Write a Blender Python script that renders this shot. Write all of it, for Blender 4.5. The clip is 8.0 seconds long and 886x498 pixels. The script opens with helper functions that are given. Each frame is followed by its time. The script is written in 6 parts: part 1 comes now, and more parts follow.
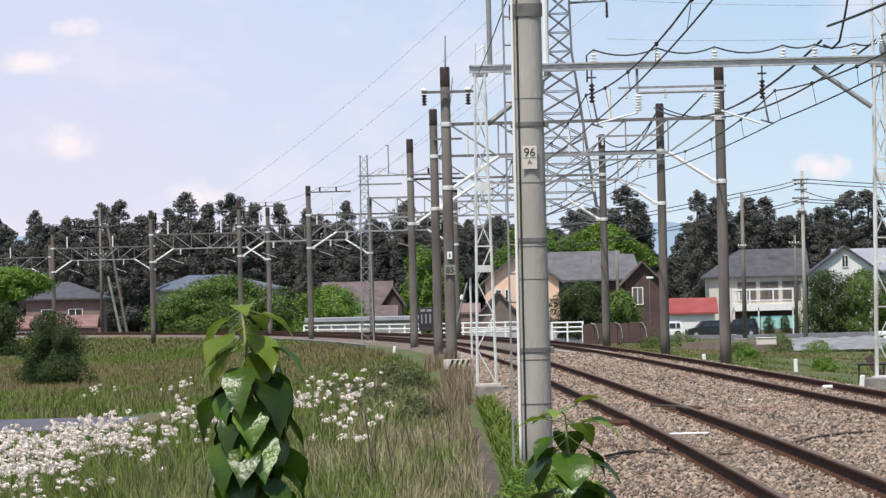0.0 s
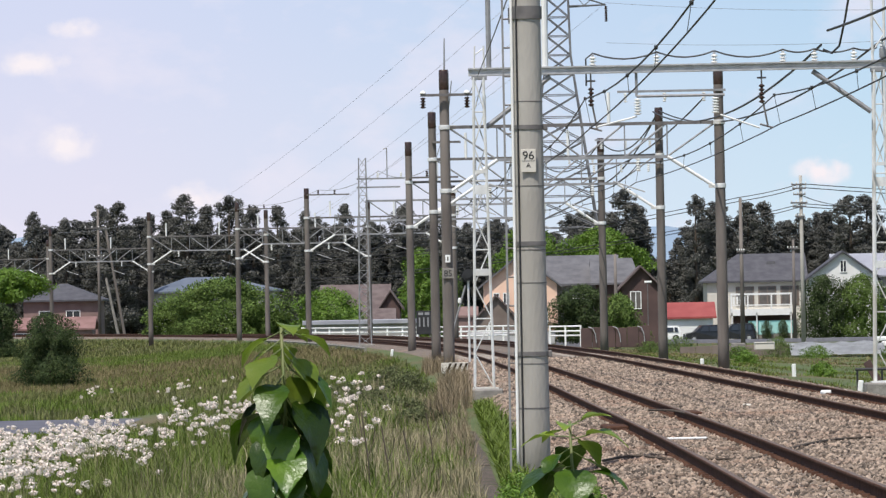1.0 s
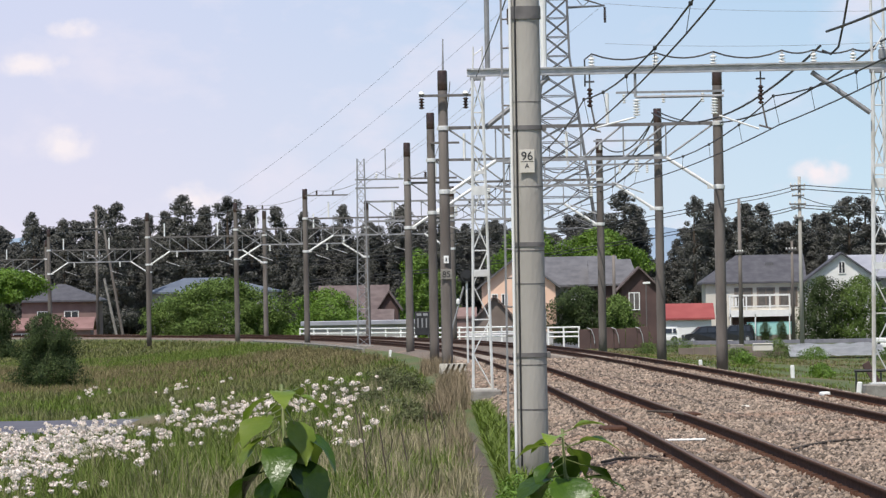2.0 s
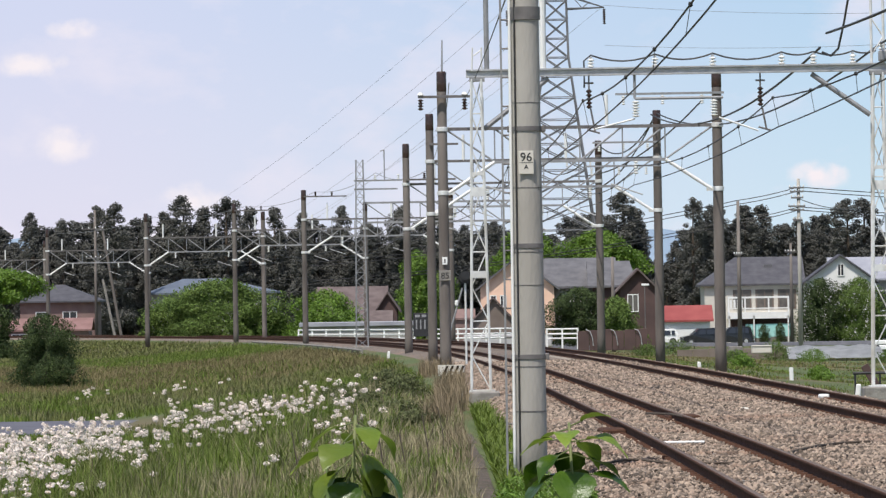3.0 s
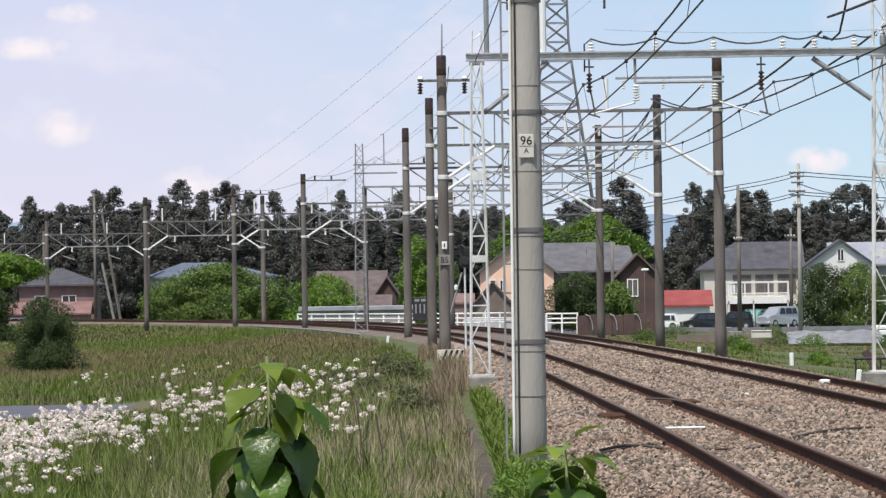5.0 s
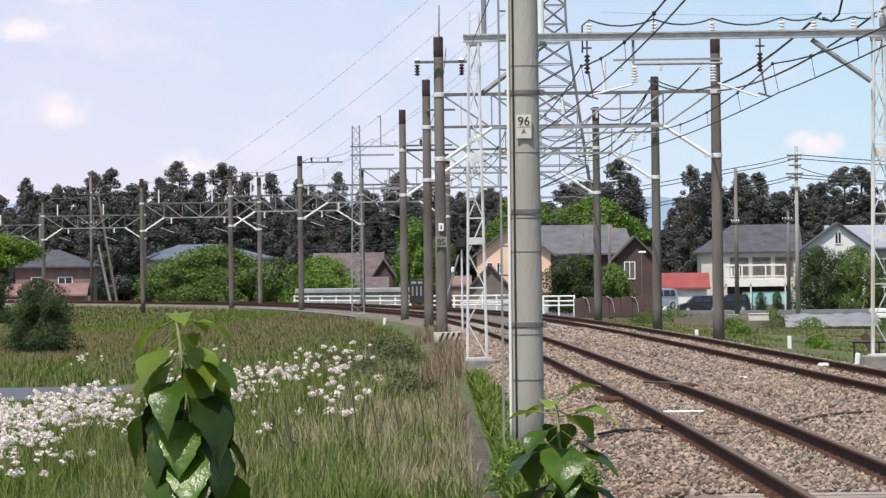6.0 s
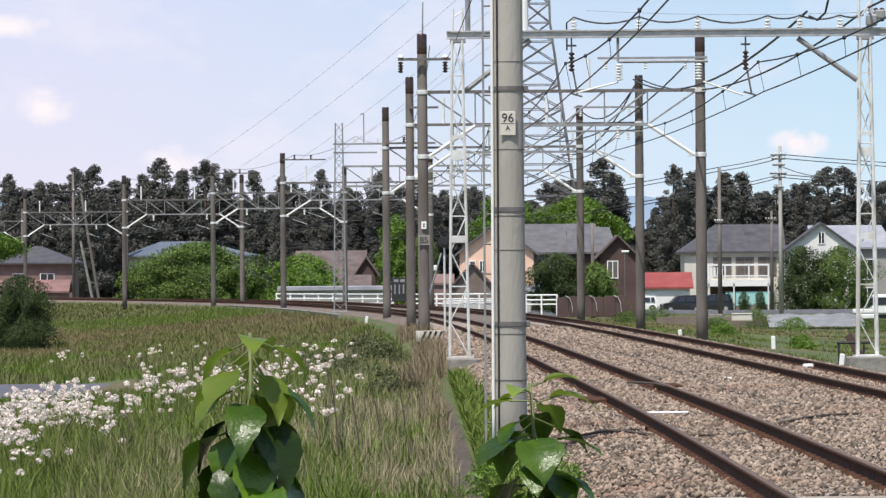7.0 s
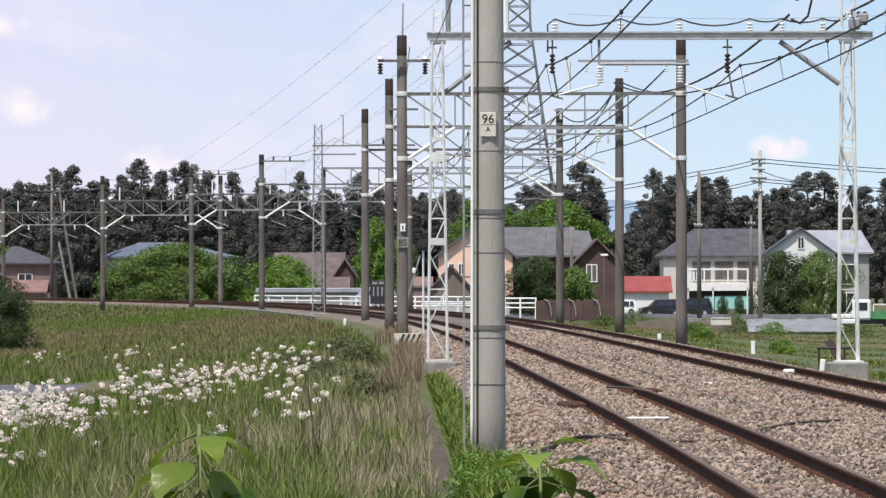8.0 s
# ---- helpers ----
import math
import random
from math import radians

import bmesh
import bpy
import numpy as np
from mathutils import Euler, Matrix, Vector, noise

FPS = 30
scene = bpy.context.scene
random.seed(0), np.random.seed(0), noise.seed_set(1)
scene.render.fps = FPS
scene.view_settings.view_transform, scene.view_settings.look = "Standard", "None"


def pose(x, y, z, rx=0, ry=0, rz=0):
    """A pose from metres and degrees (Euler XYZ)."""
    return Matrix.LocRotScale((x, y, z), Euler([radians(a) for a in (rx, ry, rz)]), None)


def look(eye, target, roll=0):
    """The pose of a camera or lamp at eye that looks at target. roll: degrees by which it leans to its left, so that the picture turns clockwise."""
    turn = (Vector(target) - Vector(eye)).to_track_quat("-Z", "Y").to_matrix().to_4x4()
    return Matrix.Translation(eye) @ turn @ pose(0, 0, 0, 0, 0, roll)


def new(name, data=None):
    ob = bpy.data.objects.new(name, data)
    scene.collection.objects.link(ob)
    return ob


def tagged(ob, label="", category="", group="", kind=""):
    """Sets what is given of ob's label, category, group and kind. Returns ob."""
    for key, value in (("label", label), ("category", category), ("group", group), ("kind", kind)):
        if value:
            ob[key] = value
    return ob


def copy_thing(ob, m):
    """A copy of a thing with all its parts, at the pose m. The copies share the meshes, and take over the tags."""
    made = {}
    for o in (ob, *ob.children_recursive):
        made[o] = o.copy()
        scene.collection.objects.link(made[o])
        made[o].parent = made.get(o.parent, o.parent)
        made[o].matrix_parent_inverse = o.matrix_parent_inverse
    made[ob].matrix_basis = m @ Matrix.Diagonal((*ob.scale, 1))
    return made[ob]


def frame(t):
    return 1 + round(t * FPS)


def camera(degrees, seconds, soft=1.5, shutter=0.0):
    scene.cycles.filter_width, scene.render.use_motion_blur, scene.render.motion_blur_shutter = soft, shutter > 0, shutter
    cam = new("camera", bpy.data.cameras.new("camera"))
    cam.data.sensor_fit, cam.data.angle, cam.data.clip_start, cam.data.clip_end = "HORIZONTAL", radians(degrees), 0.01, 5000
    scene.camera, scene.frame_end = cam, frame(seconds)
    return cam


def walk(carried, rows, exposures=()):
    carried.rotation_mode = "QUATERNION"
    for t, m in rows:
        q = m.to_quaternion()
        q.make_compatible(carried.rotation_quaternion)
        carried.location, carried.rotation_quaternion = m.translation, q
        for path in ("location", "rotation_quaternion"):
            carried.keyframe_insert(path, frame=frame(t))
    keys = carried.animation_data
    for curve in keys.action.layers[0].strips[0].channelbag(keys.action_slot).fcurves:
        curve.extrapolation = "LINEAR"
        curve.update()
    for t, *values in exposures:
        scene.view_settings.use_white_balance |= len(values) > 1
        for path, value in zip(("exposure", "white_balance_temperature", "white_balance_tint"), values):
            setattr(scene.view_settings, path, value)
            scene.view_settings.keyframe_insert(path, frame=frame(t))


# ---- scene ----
# ================= camera and its path =================
cam = camera(9.99, 8.0, soft=1.35)
EYE_Z = 1.66
CAM_ROWS = [
    # seconds, yaw, pitch, roll, advance
    (0, 0.528, 0.636, 1.385, -1.50), (0.5, 0.513, 0.663, 1.223, -1.39), (1, 0.505, 0.673, 1.140, -1.28),
    (1.5, 0.496, 0.678, 1.117, -1.19), (3, 0.471, 0.698, 0.948, -0.93), (3.5, 0.466, 0.707, 0.905, -0.81),
    (4, 0.465, 0.700, 0.850, -0.78), (4.5, 0.466, 0.635, 0.855, -0.74), (6, 0.430, 0.321, 0.744, 0.07),
    (6.5, 0.348, 0.298, 0.603, 0.37), (7, 0.234, 0.300, 0.469, 0.81), (7.5, 0.114, 0.310, 0.305, 1.17),
    (8, -0.006, 0.329, 0.122, 1.50)]
walk(cam, [(t, pose(0, adv, EYE_Z, 90 + p, r, y)) for t, y, p, r, adv in CAM_ROWS],
     exposures=[(0.0, 0.04), (1.5, -0.01), (4.5, -0.02), (6.0, 0.08), (8.0, 0.08)])

# ================= world, sun =================
SUN_EL, SUN_AZ = radians(62), radians(205)      # azimuth clockwise from +Y
world = bpy.data.worlds.new("sky_world")
scene.world = world
world.use_nodes = True
wn = world.node_tree
sky = wn.nodes.new("ShaderNodeTexSky")
sky.sky_type, sky.sun_disc = "NISHITA", False
sky.sun_elevation, sky.sun_rotation = SUN_EL, SUN_AZ
sky.air_density, sky.dust_density = 1.0, 1.2
wn.links.new(sky.outputs[0], wn.nodes["Background"].inputs[0])
wn.nodes["Background"].inputs[1].default_value = 0.13
sun = new("sun", bpy.data.lights.new("sun", "SUN"))
sun.data.energy, sun.data.angle, sun.data.color = 4.5, radians(0.6), (1.0, 0.95, 0.87)
sun_dir = Vector((math.sin(SUN_AZ) * math.cos(SUN_EL), math.cos(SUN_AZ) * math.cos(SUN_EL), math.sin(SUN_EL)))
sun.matrix_world = look(sun_dir * 100, (0, 0, 0))


# ================= materials =================
def material(name, c1, c2=None, scale=3.0, rough=0.8, metal=0.0, bump=0.0, bump_scale=None, c3=None, scale3=None,
             random_amount=0.0, stretch=(1, 1, 1), trans=0.0, coords="Object", island=0.0):
    m = bpy.data.materials.new(name)
    m.use_nodes = True
    nt = m.node_tree
    bsdf = nt.nodes["Principled BSDF"]
    bsdf.inputs["Roughness"].default_value, bsdf.inputs["Metallic"].default_value = rough, metal
    tc = nt.nodes.new("ShaderNodeTexCoord")
    mp = nt.nodes.new("ShaderNodeMapping")
    mp.inputs["Scale"].default_value = stretch
    nt.links.new(tc.outputs[coords], mp.inputs[0])

    def noise_fac(sc, lo, hi, detail=6):
        n = nt.nodes.new("ShaderNodeTexNoise")
        n.inputs["Scale"].default_value, n.inputs["Detail"].default_value = sc, detail
        nt.links.new(mp.outputs[0], n.inputs[0])
        r = nt.nodes.new("ShaderNodeMapRange")
        r.inputs[1].default_value, r.inputs[2].default_value = lo, hi
        nt.links.new(n.outputs[0], r.inputs[0])
        return r.outputs[0], n.outputs[0]

    def mix(a, b, fac):
        x = nt.nodes.new("ShaderNodeMix")
        x.data_type = "RGBA"
        for sock, v in ((x.inputs[6], a), (x.inputs[7], b)):
            if isinstance(v, tuple):
                sock.default_value = (*v[:3], 1)
            else:
                nt.links.new(v, sock)
        if isinstance(fac, float):
            x.inputs[0].default_value = fac
        else:
            nt.links.new(fac, x.inputs[0])
        return x.outputs[2]

    col = c1
    if c2 is not None:
        f, raw = noise_fac(scale, 0.35, 0.65)
        col = mix(c1, c2, f)
    if c3 is not None:
        f, _ = noise_fac(scale3 or scale * 0.17, 0.5, 0.68, 3)
        col = mix(col, c3, f)
    if random_amount or island:
        hsv = nt.nodes.new("ShaderNodeHueSaturation")
        if isinstance(col, tuple):
            hsv.inputs["Color"].default_value = (*col[:3], 1)
        else:
            nt.links.new(col, hsv.inputs["Color"])
        amount = random_amount or island
        if random_amount:
            src = nt.nodes.new("ShaderNodeObjectInfo").outputs["Random"]
        else:
            src = nt.nodes.new("ShaderNodeNewGeometry").outputs["Random Per Island"]
        r = nt.nodes.new("ShaderNodeMapRange")
        r.inputs[3].default_value, r.inputs[4].default_value = 1 - amount, 1 + amount
        nt.links.new(src, r.inputs[0])
        nt.links.new(r.outputs[0], hsv.inputs["Value"])
        col = hsv.outputs[0]
    if isinstance(col, tuple):
        bsdf.inputs["Base Color"].default_value = (*col[:3], 1)
    else:
        nt.links.new(col, bsdf.inputs["Base Color"])
    if bump:
        _, raw = noise_fac(bump_scale or scale * 4, 0, 1, 8)
        b = nt.nodes.new("ShaderNodeBump")
        b.inputs["Strength"].default_value = bump
        b.inputs["Distance"].default_value = 0.05
        nt.links.new(raw, b.inputs["Height"])
        nt.links.new(b.outputs[0], bsdf.inputs["Normal"])
    if trans:
        out = nt.nodes["Material Output"]
        tr = nt.nodes.new("ShaderNodeBsdfTranslucent")
        if isinstance(col, tuple):
            tr.inputs[0].default_value = (*col[:3], 1)
        else:
            nt.links.new(col, tr.inputs[0])
        ms = nt.nodes.new("ShaderNodeMixShader")
        ms.inputs[0].default_value = trans
        nt.links.new(bsdf.outputs[0], ms.inputs[1])
        nt.links.new(tr.outputs[0], ms.inputs[2])
        nt.links.new(ms.outputs[0], out.inputs[0])
    return m


CONCRETE = material("pole_concrete", (0.345, 0.322, 0.29), (0.42, 0.396, 0.364), 2.2, 0.85, bump=0.25, bump_scale=30, c3=(0.245, 0.226, 0.198), scale3=1.1, stretch=(1, 1, 0.25))
CONCRETE_OLD = material("old_pole_concrete", (0.11, 0.094, 0.086), (0.215, 0.188, 0.17), 1.6, 0.9, bump=0.3, bump_scale=20, c3=(0.10, 0.085, 0.075), scale3=0.8, stretch=(1, 1, 0.2), random_amount=0.15)
WALL_OLD = material("mossy_wall_concrete", (0.060, 0.044, 0.036), (0.125, 0.094, 0.076), 5, 0.95, bump=0.7, c3=(0.05, 0.055, 0.025), scale3=1.6)
CONCRETE_BASE = material("foundation_concrete", (0.20, 0.185, 0.17), (0.29, 0.27, 0.245), 4, 0.9, bump=0.4)
STEEL = material("galvanised_steel", (0.42, 0.42, 0.43), (0.55, 0.55, 0.56), 6, 0.5, 0.35, bump=0.1)
STEEL_DARK = material("weathered_steel", (0.13, 0.12, 0.12), (0.20, 0.185, 0.18), 5, 0.6, 0.3)
STEEL_GREY = material("grey_painted_steel", (0.25, 0.25, 0.26), (0.33, 0.33, 0.34), 5, 0.55, 0.2)
STEEL_WHITE = material("silver_painted_steel", (0.66, 0.66, 0.66), (0.78, 0.78, 0.77), 6, 0.5, 0.15, c3=(0.5, 0.47, 0.42))
PORCELAIN = material("white_porcelain", (0.75, 0.75, 0.73), (0.82, 0.82, 0.80), 9, 0.25)
PORCELAIN_BROWN = material("brown_porcelain", (0.035, 0.02, 0.016), (0.06, 0.035, 0.03), 9, 0.25)
CABLE = material("black_cable", (0.02, 0.02, 0.022), (0.035, 0.035, 0.037), 3, 0.6)
CABLE_FAR = material("aluminium_conductor", (0.20, 0.20, 0.21), (0.26, 0.26, 0.27), 3, 0.5, 0.3)
RAIL_RUST = material("rusty_rail", (0.060, 0.030, 0.020), (0.098, 0.050, 0.034), 9, 0.85, bump=0.2, stretch=(1, 1, 1))
RAIL_HEAD = material("polished_rail_head", (0.115, 0.08, 0.062), (0.17, 0.125, 0.10), 5, 0.6, 0.1)
SLEEPER = material("concrete_sleeper", (0.26, 0.22, 0.19), (0.33, 0.29, 0.25), 8, 0.9, bump=0.3, random_amount=0.12)
BALLAST = material("ballast_bed", (0.115, 0.088, 0.07), (0.20, 0.165, 0.135), 9, 0.95, bump=0.8, bump_scale=14, c3=(0.24, 0.165, 0.125), scale3=0.4)
STONE = material("ballast_stone", (0.186, 0.141, 0.108), (0.268, 0.208, 0.163), 1.5, 0.95, island=0.8, c3=(0.205, 0.138, 0.102), scale3=0.35)
SOIL_GRASS = material("meadow_ground", (0.06, 0.085, 0.022), (0.095, 0.12, 0.038), 0.35, 0.95, bump=0.8, bump_scale=6, c3=(0.13, 0.10, 0.05), scale3=0.05)
GRASS = material("grass_blades", (0.103, 0.123, 0.029), (0.175, 0.182, 0.055), 0.8, 0.75, c3=(0.19, 0.175, 0.09), scale3=0.5, island=0.5, trans=0.3)
GRASS_DRY = material("dry_grass_blades", (0.36, 0.315, 0.195), (0.22, 0.185, 0.105), 1.2, 0.85, island=0.5, trans=0.2)
GRASS_LUSH = material("lush_grass_blades", (0.094, 0.140, 0.014), (0.148, 0.198, 0.03), 1.0, 0.7, island=0.45, trans=0.35)
ASPHALT = material("road_asphalt", (0.10, 0.10, 0.115), (0.135, 0.135, 0.15), 2, 0.9, bump=0.2)
PATH = material("pale_pavement", (0.085, 0.083, 0.105), (0.12, 0.117, 0.14), 0.6, 0.85)
PETAL = material("white_petals", (0.92, 0.82, 0.75), (0.82, 0.71, 0.66), 30, 0.8, island=0.12, trans=0.25)
# needle colours are greyed and lifted to hold the haze before the wood
CONIFER = material("haze_lifted_needles", (0.080, 0.080, 0.074), (0.118, 0.116, 0.104), 0.4, 0.95, island=0.26, c3=(0.108, 0.098, 0.092), scale3=0.1)
LEAF_MID = material("shrub_leaves", (0.090, 0.150, 0.026), (0.14, 0.205, 0.046), 0.8, 0.8, island=0.5, trans=0.25)
LEAF_LIGHT = material("bright_leaves", (0.11, 0.20, 0.02), (0.17, 0.28, 0.04), 0.8, 0.55, island=0.35, trans=0.3)
LEAF_DARK = material("dark_shrub_leaves", (0.034, 0.056, 0.016), (0.062, 0.092, 0.026), 0.9, 0.85, island=0.5, trans=0.2)
BARK = material("bark", (0.06, 0.045, 0.035), (0.11, 0.085, 0.065), 5, 0.95, bump=0.5, stretch=(1, 1, 0.3))
MULBERRY = material("young_mulberry_leaf", (0.022, 0.060, 0.004), (0.066, 0.122, 0.008), 9, 0.32, random_amount=0.6, trans=0.22, bump=0.15, bump_scale=45)
MULBERRY_TIP = material("tip_mulberry_leaf", (0.13, 0.20, 0.018), (0.20, 0.26, 0.035), 9, 0.34, random_amount=0.3, trans=0.3, bump=0.12, bump_scale=45)
WEED = material("grey_green_weeds", (0.095, 0.115, 0.045), (0.15, 0.155, 0.07), 0.9, 0.85, island=0.5, trans=0.25)
STEM = material("green_stem", (0.10, 0.14, 0.04), (0.16, 0.17, 0.06), 20, 0.6)
# blue haze of distance is mixed into the hill colour
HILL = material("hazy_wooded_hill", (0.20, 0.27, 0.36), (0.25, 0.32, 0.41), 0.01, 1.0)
ROOF_GREY = material("grey_roof_tiles", (0.10, 0.097, 0.105), (0.15, 0.146, 0.155), 1.5, 0.6, bump=0.3)
ROOF_BROWN = material("brown_roof_tiles", (0.10, 0.072, 0.07), (0.15, 0.115, 0.11), 1.5, 0.75, bump=0.3)
ROOF_RED = material("red_metal_roof", (0.27, 0.055, 0.05), (0.33, 0.08, 0.07), 0.8, 0.6)
ROOF_PALE = material("pale_metal_roof", (0.28, 0.285, 0.33), (0.36, 0.365, 0.41), 0.8, 0.6)
WALL_WHITE = material("white_render", (0.74, 0.73, 0.70), (0.80, 0.79, 0.77), 0.6, 0.85)
WALL_CREAM = material("cream_siding", (0.56, 0.53, 0.47), (0.64, 0.60, 0.54), 0.6, 0.85)
WALL_PEACH = material("peach_render", (0.80, 0.53, 0.39), (0.85, 0.58, 0.44), 0.6, 0.85)
WALL_BROWN = material("dark_brown_siding", (0.07, 0.042, 0.04), (0.10, 0.06, 0.055), 0.8, 0.85)
WALL_PINK = material("pink_brown_wall", (0.19, 0.12, 0.11), (0.25, 0.165, 0.15), 0.8, 0.85)
WALL_GREY = material("grey_wall", (0.28, 0.27, 0.26), (0.36, 0.35, 0.34), 0.8, 0.85)
WINDOW = material("dark_window_glass", (0.03, 0.035, 0.045), None, 1, 0.08)
CURTAIN = material("curtained_window", (0.09, 0.08, 0.075), (0.14, 0.125, 0.115), 2, 0.4)
PAINT_WHITE = material("white_paint", (0.78, 0.78, 0.77), (0.84, 0.84, 0.83), 3, 0.5)
PAINT_BLACK = material("black_paint", (0.02, 0.02, 0.022), (0.03, 0.03, 0.032), 3, 0.5)
TURQUOISE = material("turquoise_sheet", (0.33, 0.66, 0.64), (0.42, 0.72, 0.70), 1, 0.6)
PYLON_STEEL = material("dull_pylon_steel", (0.10, 0.10, 0.11), (0.21, 0.21, 0.225), 0.6, 0.6, 0.2)
GRASS_BROWN = material("dead_brown_grass", (0.17, 0.128, 0.078), (0.27, 0.21, 0.135), 1.2, 0.9, island=0.5, trans=0.15)
GRASS_OLIVE = material("olive_meadow_grass", (0.145, 0.125, 0.05), (0.21, 0.165, 0.085), 0.5, 0.85, island=0.4, trans=0.2)
WALL_TAUPE = material("taupe_boards", (0.16, 0.125, 0.105), (0.22, 0.175, 0.15), 0.8, 0.85, bump=0.2)
GREEN_PAINT = material("green_truck_paint", (0.06, 0.22, 0.09), (0.10, 0.28, 0.12), 2, 0.5)
for rust in (RAIL_RUST, RAIL_HEAD):
    rust.node_tree.nodes["Principled BSDF"].inputs["Specular IOR Level"].default_value = 0.12


# ================= building helpers =================
def part(name, bm, mat, parent=None, label="", smooth=False):
    """A bmesh as one mesh object, under a thing or a part, or alone."""
    me = bpy.data.meshes.new(name)
    bm.to_mesh(me)
    bm.free()
    me.materials.append(mat)
    if smooth:
        me.polygons.foreach_set("use_smooth", [True] * len(me.polygons))
    ob = new(name, me)
    if parent is not None:
        ob.parent = parent
    return tagged(ob, label)


def thing(name, m, label, category, group="", kind=""):
    e = new(name)
    e.empty_display_size = 0.2
    e.matrix_world = m
    return tagged(e, label, category, group, kind)


def arrays(name, verts, faces, mat, parent=None, smooth=False):
    """A mesh from generated vertex and face arrays (all faces alike)."""
    me = bpy.data.meshes.new(name)
    verts, faces = np.asarray(verts, dtype=np.float32), np.asarray(faces, dtype=np.int32)
    k = faces.shape[1]
    me.vertices.add(len(verts))
    me.vertices.foreach_set("co", verts.ravel())
    me.loops.add(faces.size)
    me.loops.foreach_set("vertex_index", faces.ravel())
    me.polygons.add(len(faces))
    me.polygons.foreach_set("loop_start", np.arange(0, faces.size, k, dtype=np.int32))
    me.polygons.foreach_set("loop_total", np.full(len(faces), k, dtype=np.int32))
    if smooth:
        me.polygons.foreach_set("use_smooth", np.ones(len(faces), dtype=bool))
    me.update(calc_edges=True)
    me.materials.append(mat)
    ob = new(name, me)
    if parent is not None:
        ob.parent = parent
    return ob


def box(bm, x0, y0, z0, x1, y1, z1, bevel=0.0):
    r = bmesh.ops.create_cube(bm, size=1)
    bmesh.ops.scale(bm, vec=(x1 - x0, y1 - y0, z1 - z0), verts=r["verts"])
    bmesh.ops.translate(bm, vec=((x0 + x1) / 2, (y0 + y1) / 2, (z0 + z1) / 2), verts=r["verts"])
    if bevel:
        edges = list({e for v in r["verts"] for e in v.link_edges})
        bmesh.ops.bevel(bm, geom=edges, offset=bevel, segments=1, affect="EDGES")
    return bm


def boxes(*dims, bevel=0.0):
    bm = bmesh.new()
    for d in dims:
        box(bm, *d, bevel=bevel)
    return bm


def bar(bm, a, b, r0, r1=None, n=8):
    """A round bar from a to b, tapering from r0 to r1."""
    a, b = Vector(a), Vector(b)
    r1 = r0 if r1 is None else r1
    d = b - a
    q = d.to_track_quat("Z", "Y")
    ring = []
    for p, r in ((a, r0), (b, r1)):
        ring.append([bm.verts.new(p + q @ Vector((r * math.cos(2 * math.pi * i / n), r * math.sin(2 * math.pi * i / n), 0))) for i in range(n)])
    for i in range(n):
        j = (i + 1) % n
        bm.faces.new((ring[0][i], ring[0][j], ring[1][j], ring[1][i]))
    bm.faces.new(ring[0][::-1])
    bm.faces.new(ring[1])
    return bm


def bars(*items, n=8):
    bm = bmesh.new()
    for it in items:
        bar(bm, *it, n=n)
    return bm


def lathe(bm, profile, n=14, at=(0, 0, 0)):
    """A turned solid round z from (radius, height) pairs."""
    rings = []
    for r, z in profile:
        rings.append([bm.verts.new((at[0] + r * math.cos(2 * math.pi * i / n), at[1] + r * math.sin(2 * math.pi * i / n), at[2] + z)) for i in range(n)])
    for k in range(len(rings) - 1):
        for i in range(n):
            j = (i + 1) % n
            bm.faces.new((rings[k][i], rings[k][j], rings[k + 1][j], rings[k + 1][i]))
    bm.faces.new(rings[0][::-1])
    bm.faces.new(rings[-1])
    return bm


def tube_along(points, r, n=6):
    bm = bmesh.new()
    pts = [Vector(p) for p in points]
    rings = []
    for k, p in enumerate(pts):
        d = (pts[min(k + 1, len(pts) - 1)] - pts[max(k - 1, 0)]).normalized()
        side = d.cross(Vector((0, 0, 1)))
        side = side.normalized() if side.length > 1e-4 else Vector((1, 0, 0))
        up = side.cross(d)
        rings.append([bm.verts.new(p + r * (math.cos(2 * math.pi * i / n) * side + math.sin(2 * math.pi * i / n) * up)) for i in range(n)])
    for k in range(len(rings) - 1):
        for i in range(n):
            j = (i + 1) % n
            bm.faces.new((rings[k][i], rings[k][j], rings[k + 1][j], rings[k + 1][i]))
    bm.faces.new(rings[0][::-1])
    bm.faces.new(rings[-1])
    return bm


def sag(a, b, drop, n=14):
    a, b = Vector(a), Vector(b)
    return [a.lerp(b, i / n) - Vector((0, 0, 4 * drop * (i / n) * (1 - i / n))) for i in range(n + 1)]


def wire(name, points, r, mat, label, category="cable", group=""):
    return tagged(part(name, tube_along(points, r), mat), label, category, group)


# ---- the line of the railway: middle between the two tracks ----
MID = [(10, 5.2), (30, 5.02), (60, 4.7), (90, 4.15), (120, 3.55), (150, 2.85), (190, 1.6), (226, -0.1), (265, -3.0), (308, -7.3),
       (345, -12.4), (375, -18.0), (400, -23.6), (431, -32), (480, -48), (540, -72), (620, -110)]


